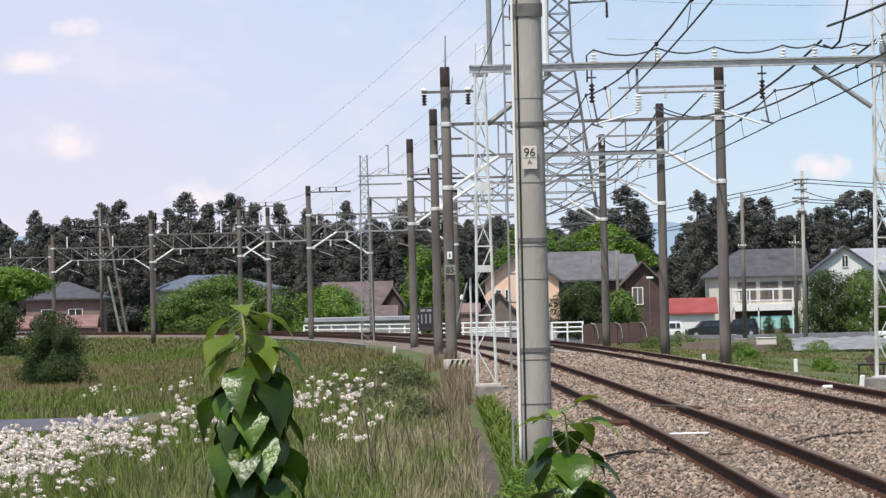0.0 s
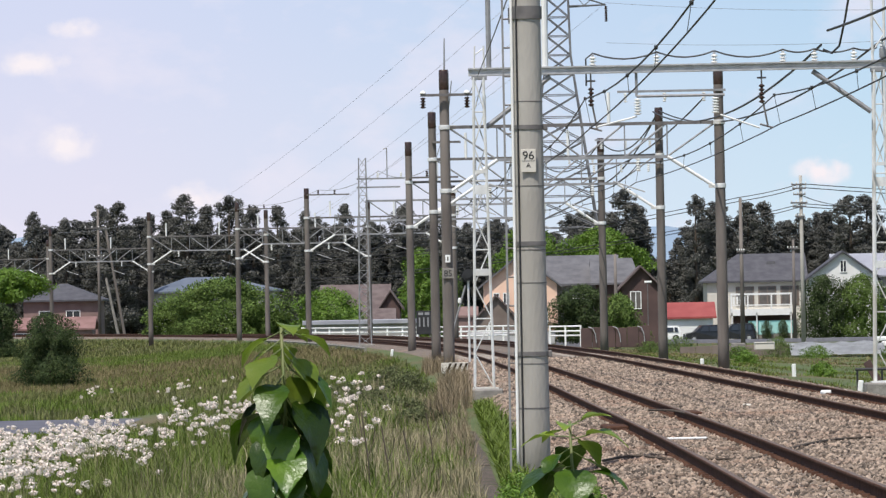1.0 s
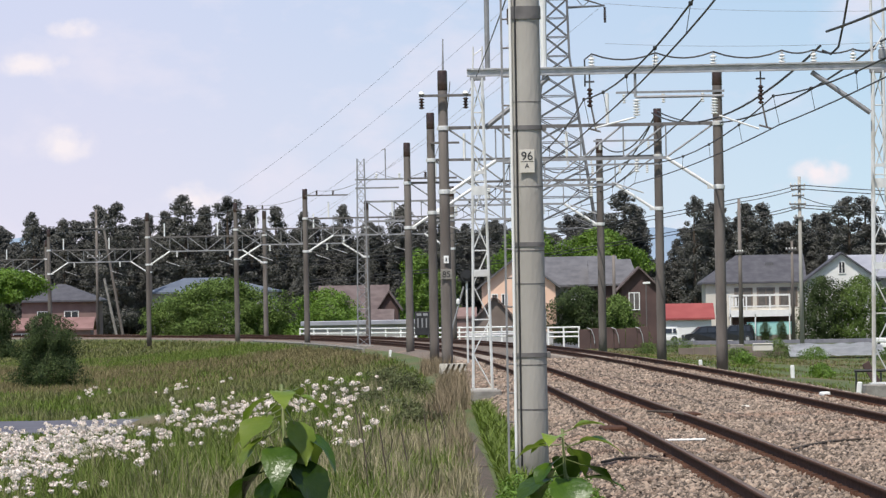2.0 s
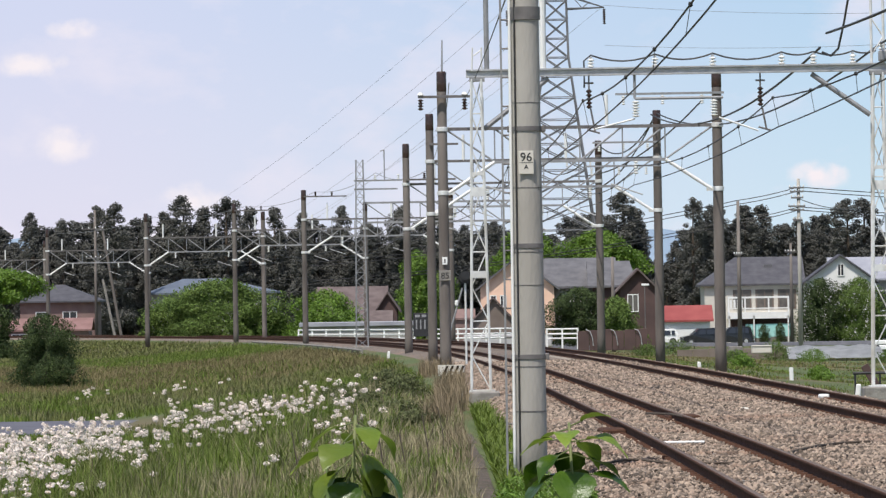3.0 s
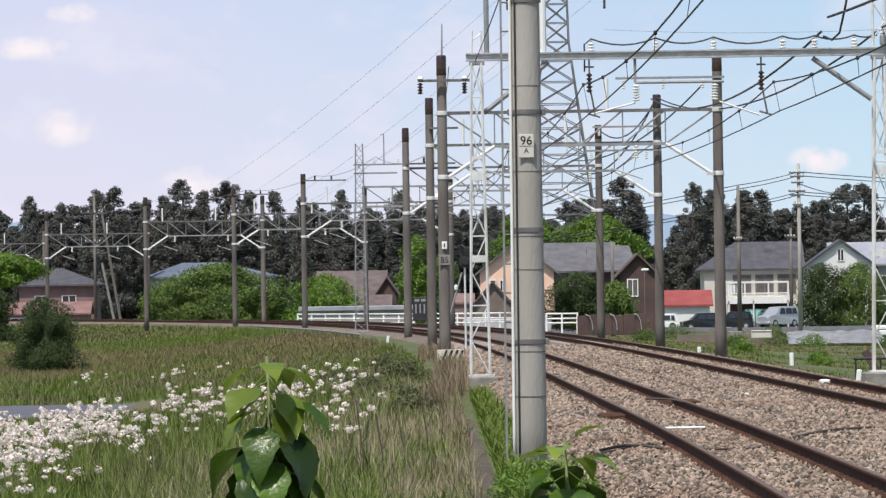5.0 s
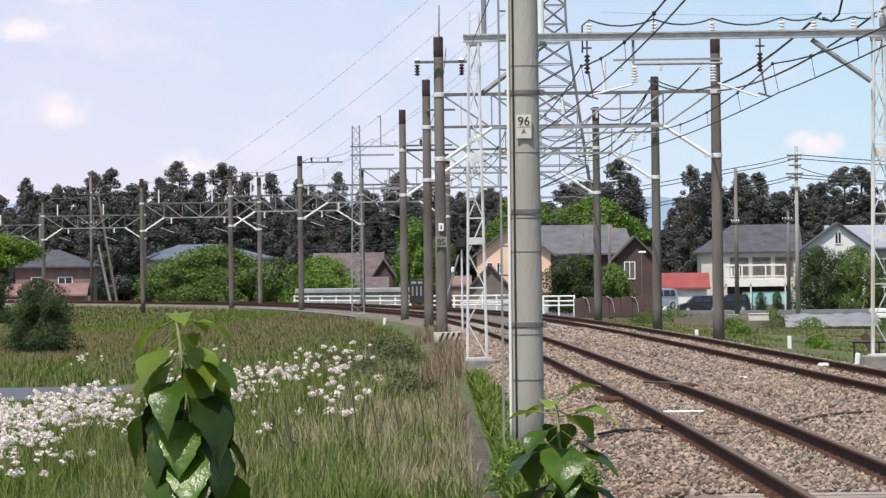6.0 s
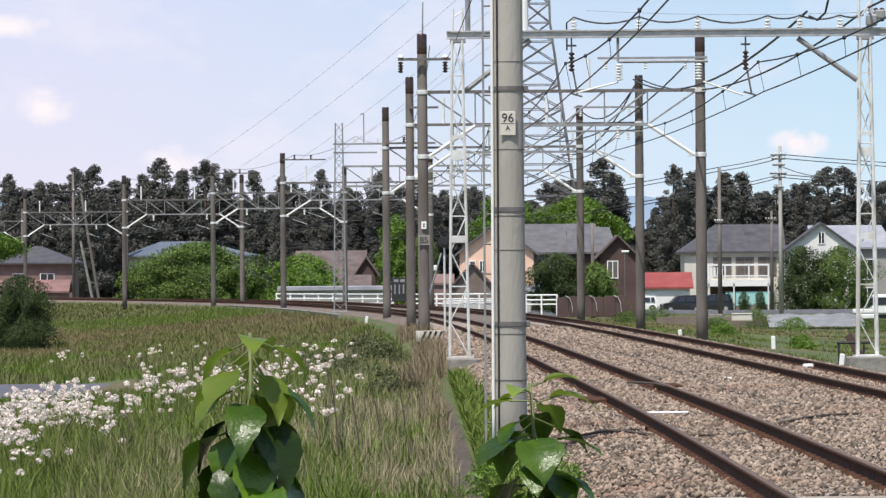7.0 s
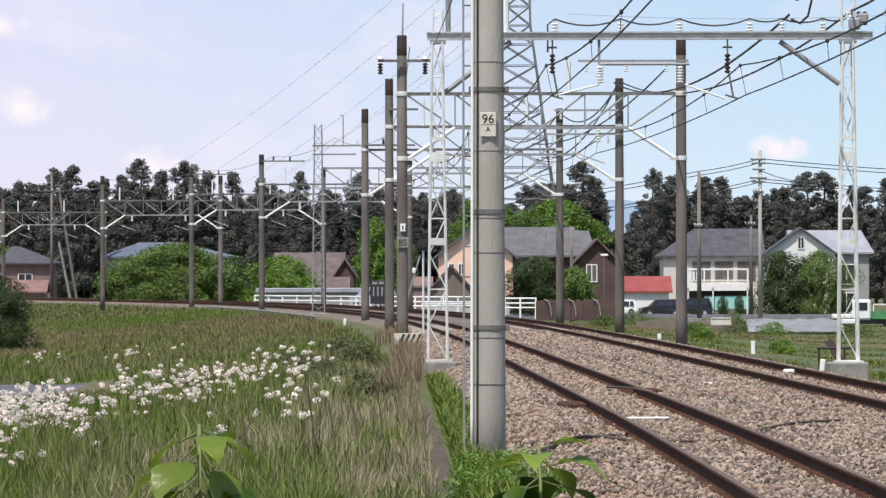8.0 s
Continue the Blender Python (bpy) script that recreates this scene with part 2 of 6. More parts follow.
def mid(y):
    ys, xs = [p[0] for p in MID], [p[1] for p in MID]
    if y <= ys[0]:
        return xs[0]
    if y >= ys[-1]:
        return xs[-1]
    k = max(i for i in range(len(ys) - 1) if ys[i] <= y)

    def slope(i):
        a, b = max(i - 1, 0), min(i + 1, len(ys) - 1)
        return (xs[b] - xs[a]) / (ys[b] - ys[a])
    h = ys[k + 1] - ys[k]
    s = (y - ys[k]) / h
    return ((2 * s ** 3 - 3 * s ** 2 + 1) * xs[k] + (s ** 3 - 2 * s ** 2 + s) * h * slope(k)
            + (-2 * s ** 3 + 3 * s ** 2) * xs[k + 1] + (s ** 3 - s ** 2) * h * slope(k + 1))


TRACK_U = (-1.95, 1.95)
GAUGE = 1.067
PROFILE = [(-500, -1.6), (-60, -1.6), (-20, -1.55), (-14, -1.42), (-9, -0.95), (-6.6, -0.7), (-5.2, -0.55), (-4.6, -0.36), (-3.9, -0.30),
           (-3.3, -0.26), (3.3, -0.26), (4.1, -0.42), (6.5, -0.62), (11, -1.0), (20, -1.5), (60, -1.6), (500, -1.6)]
PU, PZ = [p[0] for p in PROFILE], [p[1] for p in PROFILE]


def ground_z(x, y):
    u = x - mid(y)
    z = float(np.interp(u, PU, PZ))
    if abs(u) > 5:
        z += 0.16 * noise.noise(Vector((x * 0.12, y * 0.05, 0))) * min(1, (abs(u) - 5) / 6)
    return z
# ================= ground, railway =================
def build_ground():
    us = [-2500, -1200, -500, -200, -110, -60, -40, -30, -24, -20, -17, -14, -12, -10.5, -9, -7.8, -6.6, -5.8, -5.2, -4.6, -4.2, -3.9, -3.3,
          -1.5, 0, 1.5, 3.3, 3.7, 4.1, 5, 6.5, 8, 9.5, 11, 13, 16, 20, 26, 34, 46, 60, 110, 200, 500, 1200, 2500]
    ys = [-60, -20, 0] + list(np.arange(10, 240, 4.0)) + list(np.arange(240, 620, 10.0)) + [620, 700, 850, 1100, 1500, 2200, 3400]
    verts = [(mid(y) + u, y, ground_z(mid(y) + u, y)) for y in ys for u in us]
    n = len(us)
    faces = [(r * n + c, r * n + c + 1, (r + 1) * n + c + 1, (r + 1) * n + c) for r in range(len(ys) - 1) for c in range(n - 1)]
    tagged(arrays("ground", verts, faces, SOIL_GRASS, smooth=True), "overgrown green and straw-coloured meadow beside the railway", "ground", kind="structure")


def build_trackbed():
    prof = [(-4.25, -0.42), (-3.5, -0.23), (-3.1, -0.165), (3.1, -0.165), (3.6, -0.26), (4.5, -0.62)]
    ys = list(np.arange(-60, 620, 4.0))
    verts = [(mid(y) + u, y, z) for y in ys for u, z in prof]
    n = len(prof)
    faces = [(r * n + c, r * n + c + 1, (r + 1) * n + c + 1, (r + 1) * n + c) for r in range(len(ys) - 1) for c in range(n - 1)]
    tagged(arrays("trackbed", verts, faces, BALLAST, smooth=True), "brownish grey crushed stone ballast under two railway tracks", "ballast", kind="structure")


def heading(y):
    return math.atan2(mid(y + 1) - mid(y - 1), 2)


def at_line(y, u):
    """A place u metres to the side of the line, square to it."""
    a = heading(y)
    return mid(y) + u * math.cos(a), y - u * math.sin(a)


RAIL_SECTION = [(-0.061, -0.153), (-0.061, -0.143), (-0.009, -0.125), (-0.008, -0.042), (-0.033, -0.032), (-0.033, -0.006), (-0.027, 0.0),
                (0.027, 0.0), (0.033, -0.006), (0.033, -0.032), (0.008, -0.042), (0.009, -0.125), (0.061, -0.143), (0.061, -0.153)]


def build_track(u0, label):
    t = thing("railway_track", Matrix(), label, "railway track", "railway tracks", "structure")
    ys = list(np.arange(-60, 240, 4.0)) + list(np.arange(240, 560, 6.0))
    for side in (-1, 1):
        verts, faces, n = [], [], len(RAIL_SECTION)
        for y in ys:
            for du, z in RAIL_SECTION:
                x, yy = at_line(y, u0 + side * (GAUGE / 2 + 0.033) + du)
                verts.append((x, yy, z))
        for r in range(len(ys) - 1):
            for c in range(n):
                d = (c + 1) % n
                faces.append((r * n + c, r * n + d, (r + 1) * n + d, (r + 1) * n + c))
        rail = arrays("rail", verts, faces, RAIL_RUST, t)
        rail.data.materials.append(RAIL_HEAD)
        idx = np.zeros(len(faces), dtype=np.int32)
        idx[[k for k in range(len(faces)) if k % n in (6,)]] = 1
        rail.data.polygons.foreach_set("material_index", idx)
        tagged(rail, "rust-brown steel rail with a worn bright head")
    bm = boxes((-1.0, -0.11, -0.35, 1.0, 0.11, -0.155), bevel=0.02)
    first = part("sleeper", bm, SLEEPER, t)
    mesh = first.data
    k = 0
    y = 40.0
    while y < 200:
        x, yy = at_line(y, u0)
        ob = first if k == 0 else new("sleeper", mesh)
        ob.parent = t
        ob.matrix_basis = pose(x, yy, 0, 0, 0, -math.degrees(heading(y)))
        y += 0.62
        k += 1
    # rail fastenings beside each foot
    verts, faces = [], []
    y = 40.0
    while y < 150:
        for side in (-1, 1):
            for d in (-0.085, 0.085):
                x, yy = at_line(y, u0 + side * (GAUGE / 2 + 0.033) + d)
                o = len(verts)
                for dx in (-0.035, 0.035):
                    for dy in (-0.07, 0.07):
                        for dz in (-0.17, -0.10):
                            verts.append((x + dx, yy + dy, dz))
                faces += [(o + a, o + b, o + c, o + e) for a, b, c, e in ((0, 1, 3, 2), (4, 6, 7, 5), (0, 4, 5, 1), (2, 3, 7, 6), (1, 5, 7, 3))]
        y += 0.62
    tagged(arrays("rail_fastening", verts, faces, RAIL_RUST, t), kind="stuff")


build_ground()
build_trackbed()
build_track(TRACK_U[0], "near railway track with rusty rails on concrete sleepers in ballast")
build_track(TRACK_U[1], "far railway track with rusty rails curving away in ballast")


# ================= overhead line portals =================
def insulator(bm, at, h, r, n=5, nn=10):
    prof = [(r * 0.4, 0)]
    for i in range(n):
        z = h * i / n
        prof += [(r * 0.4, z + 0.002), (r, z + h / n * 0.35), (r, z + h / n * 0.5), (r * 0.4, z + h / n * 0.9)]
    return lathe(bm, prof, nn, at)


def portal_poles(root, span, left=True, right=True, height=9.3):
    for side, on in ((0, left), (1, right)):
        if not on:
            continue
        x = side * span
        bm = lathe(bmesh.new(), [(0.185, -0.5), (0.178, 0.6), (0.165, 4.5), (0.15, height - 0.75), (0.148, height - 0.02), (0.13, height)], 16, (x, 0, 0))
        pole = part("pole", bm, CONCRETE_OLD, root, "weathered brown-grey concrete pole", True)
        part("pole_cap", lathe(bmesh.new(), [(0.152, height - 0.62), (0.158, height - 0.6), (0.156, height - 0.03), (0.135, height + 0.012)], 16, (x, 0, 0)), PORCELAIN_BROWN, pole, "dark weathered pole top", True)
        for z in (5.5, 7.5):
            bm = lathe(bmesh.new(), [(0.18, -0.07), (0.185, -0.05), (0.185, 0.05), (0.18, 0.07)], 16, (x, 0, z))
            s = 1 if side == 0 else -1
            box(bm, x + s * 0.17, -0.04, z - 0.06, x + s * 0.36, 0.04, z + 0.06)
            part("pole_band", bm, STEEL_WHITE, pole, "silver-painted steel clamp")


def portal_beam(root, span):
    zt, zl, zb = 7.5, 6.45, 5.5
    a, b = 0.19 * span, 0.81 * span
    part("top_chord", boxes((-0.1, -0.05, zt - 0.05, span + 0.1, 0.05, zt + 0.05)), STEEL_DARK, root)
    part("bottom_chord", boxes((a, -0.045, zl - 0.05, b, 0.045, zl + 0.04)), STEEL_GREY, root)
    for x0, x1 in ((0.2, a), (span - 0.2, b)):
        part("knee_brace", bars(((x0, 0, zb), (x1, 0, zl), 0.058)), PAINT_WHITE, root, "silver-painted diagonal strut")
    n = 4
    for i in range(n + 1):
        x = a + (b - a) * i / n
        part("web_post", bars(((x, 0, zl), (x, 0, zt), 0.022)), STEEL_GREY, root)
        if i < n:
            x2 = a + (b - a) * (i + 1) / n
            p, q = ((x, zt), (x2, zl)) if i < n / 2 else ((x, zl), (x2, zt))
            part("web_diagonal", bars(((p[0], 0, p[1]), (q[0], 0, q[1]), 0.03)), STEEL_GREY, root)
    part("web_diagonal", bars(((0.1, 0, zt), (a, 0, zl), 0.03)), STEEL_GREY, root)
    part("web_diagonal", bars(((span - 0.1, 0, zt), (b, 0, zl), 0.03)), STEEL_GREY, root)


def portal_hangers(root, span):
    """Registration drop posts and insulators over each track."""
    for x in (0.5 * span - 1.95, 0.5 * span + 1.95):
        part("drop_post", bars(((x - 1.1, 0, 7.5), (x - 1.1, 0, 8.5), 0.055)), PAINT_WHITE, root)
        part("insulator", insulator(bmesh.new(), (x - 0.2, 0, 6.0), 0.42, 0.08), PORCELAIN, root, "ribbed white insulator")
        part("steady_arm", bars(((x - 1.0, 0, 5.7), (x, 0, 5.35), 0.022)), STEEL, root)


def portal(y, x_left, x_right, left=True, right=True, base=0.0, y_right=None):
    yr = y if y_right is None else y_right
    span = math.hypot(x_right - x_left, yr - y)
    root = thing("overhead_line_portal", pose(x_left, y, base, 0, 0, math.degrees(math.atan2(yr - y, x_right - x_left))),
                 "weathered concrete pole portal with a trussed steel beam across the tracks", "catenary portal", "overhead line portals")
    portal_poles(root, span, left, right)
    portal_beam(root, span)
    portal_hangers(root, span)
    return root


PORTALS = [(158, -1.24, 7.38), (192, -1.99, 6.66), (226, -3.42, 5.2), (308, -10.93, -1.97), (344, -16.95, -8.03), (371, -24.77, -16.17)]
portals = [portal(y, a, b, base=-0.15) for y, a, b in PORTALS]



# ================= sky and distance =================
def build_distance():
    m = bpy.data.materials.new("sky_glow")
    m.use_nodes = True
    nt = m.node_tree
    b = nt.nodes["Principled BSDF"]
    b.inputs["Base Color"].default_value = (0, 0, 0, 1)
    b.inputs["Roughness"].default_value = 1
    b.inputs["Specular IOR Level"].default_value = 0
    tc = nt.nodes.new("ShaderNodeTexCoord")
    sep = nt.nodes.new("ShaderNodeSeparateXYZ")
    nt.links.new(tc.outputs["Object"], sep.inputs[0])

    def ramp_of(out, lo, hi):
        r = nt.nodes.new("ShaderNodeMapRange")
        r.inputs[1].default_value, r.inputs[2].default_value = lo, hi
        nt.links.new(out, r.inputs[0])
        return r.outputs[0]

    def mix(a, c, fac):
        x = nt.nodes.new("ShaderNodeMix")
        x.data_type = "RGBA"
        for sock, v in ((x.inputs[6], a), (x.inputs[7], c)):
            if isinstance(v, tuple):
                sock.default_value = (*v, 1)
            else:
                nt.links.new(v, sock)
        nt.links.new(fac, x.inputs[0])
        return x.outputs[2]
    side = ramp_of(sep.outputs[0], -330, 330)
    low = mix((0.80, 0.78, 0.92), (0.66, 0.83, 0.94), side)
    high = mix((0.68, 0.73, 0.93), (0.50, 0.70, 0.91), side)
    col = mix(low, high, ramp_of(sep.outputs[2], 60, 260))
    mp = nt.nodes.new("ShaderNodeMapping")
    mp.inputs["Scale"].default_value = (0.0075, 0.0075, 0.014)
    mp.inputs["Location"].default_value = (3.1, 0, 1.7)
    nt.links.new(tc.outputs["Object"], mp.inputs[0])
    n = nt.nodes.new("ShaderNodeTexNoise")
    n.inputs["Scale"].default_value, n.inputs["Detail"].default_value, n.inputs["Roughness"].default_value = 1.0, 8, 0.55
    nt.links.new(mp.outputs[0], n.inputs[0])
    # a few soft cumulus tufts and a thin veil
    total = None
    for cx, cz, rx, rz in ((-352, 147, 30, 20), (-378, 215, 42, 13), (-345, 246, 26, 12), (-246, 100, 34, 19), (285, 112, 34, 15), (-300, 62, 60, 14)):
        m3 = nt.nodes.new("ShaderNodeMapping")
        m3.vector_type = "TEXTURE"
        m3.inputs["Location"].default_value = (cx, 4290, cz)
        m3.inputs["Scale"].default_value = (rx, 400, rz)
        nt.links.new(tc.outputs["Object"], m3.inputs[0])
        g = nt.nodes.new("ShaderNodeTexGradient")
        g.gradient_type = "SPHERICAL"
        nt.links.new(m3.outputs[0], g.inputs[0])
        if total is None:
            total = g.outputs[1]
        else:
            ad = nt.nodes.new("ShaderNodeMath")
            ad.operation = "MAXIMUM"
            nt.links.new(total, ad.inputs[0])
            nt.links.new(g.outputs[1], ad.inputs[1])
            total = ad.outputs[0]
    n2 = nt.nodes.new("ShaderNodeTexNoise")
    n2.inputs["Scale"].default_value, n2.inputs["Detail"].default_value = 0.045, 7
    nt.links.new(tc.outputs["Object"], n2.inputs[0])
    ad = nt.nodes.new("ShaderNodeMath")
    ad.operation = "MULTIPLY_ADD"
    nt.links.new(n2.outputs[0], ad.inputs[0])
    ad.inputs[1].default_value = 2.0
    nt.links.new(total, ad.inputs[2])
    tuft = nt.nodes.new("ShaderNodeMath")
    tuft.operation = "MULTIPLY"
    nt.links.new(ramp_of(ad.outputs[0], 1.1, 1.9), tuft.inputs[0])
    nt.links.new(ramp_of(total, 0.0, 0.35), tuft.inputs[1])
    col = mix(col, (0.88, 0.84, 0.95), ramp_of(n.outputs[0], 0.50, 0.80))
    col = mix(col, (0.98, 0.91, 0.95), tuft.outputs[0])
    nt.links.new(col, b.inputs["Emission Color"])
    b.inputs["Emission Strength"].default_value = 0.97
    verts, faces = [], []
    k = 25
    for i in range(k):
        x = -1800 + 3600 * i / (k - 1)
        y = 4300 - x * x / 9000
        verts += [(x, y, -60), (x, y, 900)]
    faces = [(2 * i, 2 * i + 2, 2 * i + 3, 2 * i + 1) for i in range(k - 1)]
    ob = arrays("backdrop", verts, faces, m)
    tagged(ob, "pale blue and lavender hazy sky with small clouds", "sky", kind="structure")
    # ridge under the sky, its haze carried by the blue material
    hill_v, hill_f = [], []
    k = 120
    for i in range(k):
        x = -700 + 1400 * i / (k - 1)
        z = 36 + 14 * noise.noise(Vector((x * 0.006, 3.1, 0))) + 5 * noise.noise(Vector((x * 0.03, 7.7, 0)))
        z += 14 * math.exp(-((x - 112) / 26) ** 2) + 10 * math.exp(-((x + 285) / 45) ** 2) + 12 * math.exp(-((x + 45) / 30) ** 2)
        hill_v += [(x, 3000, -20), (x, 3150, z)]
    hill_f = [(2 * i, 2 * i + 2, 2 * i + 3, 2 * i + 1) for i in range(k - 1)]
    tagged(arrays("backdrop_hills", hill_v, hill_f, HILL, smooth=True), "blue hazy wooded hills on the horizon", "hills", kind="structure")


build_distance()


# ================= foliage =================
def leaf_cloud(name, centres, radii, count, size, mat, parent, seed, up=0.3, squash=0.8):
    """Many small leaf blades spread over the shells of clumps."""
    rng = np.random.default_rng(seed)
    centres, radii = np.asarray(centres, float), np.asarray(radii, float)
    w = radii ** 2 / (radii ** 2).sum()
    idx = rng.choice(len(centres), count, p=w)
    d = rng.normal(size=(count, 3))
    d /= np.linalg.norm(d, axis=1)[:, None]
    rad = radii[idx] * (0.35 + 0.75 * rng.random(count) ** 0.7)
    p = centres[idx] + d * rad[:, None] * np.array([1, 1, squash])
    nrm = 0.55 * d + rng.normal(scale=0.6, size=(count, 3)) + np.array([0, 0, up])
    nrm /= np.linalg.norm(nrm, axis=1)[:, None]
    a = np.cross(nrm, rng.normal(size=(count, 3)))
    a /= np.linalg.norm(a, axis=1)[:, None]
    b = np.cross(nrm, a)
    s = size * (0.6 + 0.8 * rng.random(count))[:, None]
    v = np.stack([p - a * s, p + b * s * 0.45, p + a * s, p - b * s * 0.45], axis=1).reshape(-1, 3)
    f = np.arange(count * 4).reshape(-1, 4)
    return arrays(name, v, f, mat, parent)


def trunk_mesh(bm, h, r, limbs, rng, spread):
    bar(bm, (0, 0, -0.4), (0.05 * h * 0.1, 0, h * 0.55), r, r * 0.65, 9)
    bar(bm, (0.05 * h * 0.1, 0, h * 0.55), (0, 0, h * 0.95), r * 0.65, r * 0.15, 8)
    for i in range(limbs):
        a, z = rng.uniform(0, 6.28), h * rng.uniform(0.25, 0.8)
        bar(bm, (0, 0, z), (spread * math.cos(a), spread * math.sin(a), z + spread * 0.5), r * 0.4, r * 0.1, 6)
    return bm


def foliage(name, radius, z0, z1, count, size, mat, parent, seed, rough=0.3, fine=4.0, up=0.25):
    """Leaf blades filling the outer part of an uneven body of revolution; radius(f, angle) at height share f."""
    rng = np.random.default_rng(seed)
    pts = []
    while len(pts) < count:
        f = float(rng.random())
        a = float(rng.uniform(0, 6.2832))
        r = radius(f, a)
        if rng.random() * 1.05 > r[2]:
            continue
        ca, sa = math.cos(a), math.sin(a)
        z = z0 + (z1 - z0) * f
        n = noise.noise(Vector((ca * 1.3, sa * 1.3, z * 0.55 / size * 0.12 + seed))) + 0.6 * noise.noise(Vector((ca * fine, sa * fine, z * fine * 0.3 + seed)))
        k = (1 + rough * n) * (1 - 0.5 * float(rng.random()) ** 1.6)
        pts.append((r[0] * ca * k, r[1] * sa * k, z + size * float(rng.normal()), ca, sa, f - 0.35))
    q = np.array(pts)
    p, d = q[:, :3], q[:, 3:]
    nrm = 0.6 * d + rng.normal(scale=0.6, size=(count, 3)) + np.array([0, 0, up])
    nrm /= np.linalg.norm(nrm, axis=1)[:, None]
    a = np.cross(nrm, rng.normal(size=(count, 3)))
    a /= np.linalg.norm(a, axis=1)[:, None]
    b = np.cross(nrm, a)
    s = size * (0.5 + 0.9 * rng.random(count))[:, None]
    v = np.stack([p - a * s, p + b * s * 0.42, p + a * s, p - b * s * 0.42], axis=1).reshape(-1, 3)
    return arrays(name, v, np.arange(count * 4).reshape(-1, 4), mat, parent)


def conifer(seed, h=16.0, width=1.9, clumps=50, count=16000):
    """A cedar: a straight trunk with ragged tiers of needle clumps, thinning towards a tufted top."""
    rng = random.Random(seed)
    t = thing("conifer_tree", Matrix(), "tall dark green cedar tree in the wood behind the village", "tree", "cedar wood")
    part("trunk", trunk_mesh(bmesh.new(), h, 0.26, 6, rng, 1.2), BARK, t)
    centres, radii = [], []
    lean, fat = rng.uniform(-0.25, 0.25), rng.uniform(0.3, 0.7)
    for k in range(clumps):
        f = 0.12 + 0.88 * ((k + rng.random()) / clumps) ** 0.9
        reach = width * (1 - f) ** fat * rng.uniform(0.45, 1.15) + 0.08
        a = k * 2.4 + rng.uniform(-0.7, 0.7)
        r = rng.uniform(0.6, 1.1) * (1.15 - 0.6 * f)
        centres.append((reach * math.cos(a) + lean * f, reach * math.sin(a), h * f - 0.25 * reach))
        radii.append(r)
    for k in range(4):
        centres.append((lean + rng.uniform(-0.35, 0.35), rng.uniform(-0.3, 0.3), h * (1 - 0.022 * k)))
        radii.append(rng.uniform(0.3, 0.6))
    leaf_cloud("crown", centres, radii, count, 0.125, CONIFER, t, seed, 0.2, 0.85)
    return t


def broad(name, label, m, w, d, h, count, size, mat, seed, group="", base=0.02):
    """A shrub or round tree: trunk, limbs, uneven crown of leaves; w wide, d deep, h high."""
    rng = random.Random(seed)
    t = thing(name, m, label, "shrub" if h < 4.5 else "tree", group)
    part("trunk", trunk_mesh(bmesh.new(), h * 0.75, 0.025 * h, 7, rng, min(w, d) * 0.3), BARK, t)

    def shape(f, a):
        low = 0.32 if base < 0.3 else 0.45
        g = (f - low) / (1 - low) if f > low else (low - f) / low * (0.55 if base < 0.3 else 0.97)
        k = math.sqrt(max(0.0, 1 - g * g))
        k *= 0.92 + 0.5 * noise.noise(Vector((math.cos(a) * 1.3, math.sin(a) * 1.3, f * 2.6 + seed * 1.7))) + 0.3 * noise.noise(Vector((math.cos(a) * 3.1, math.sin(a) * 3.1, f * 6.5 + seed)))
        return w * 0.5 * k, d * 0.5 * k, k
    foliage("crown", shape, h * base, h, int(count * 2.4), size * 0.56, mat, t, seed, 0.75, 3.6)
    return t


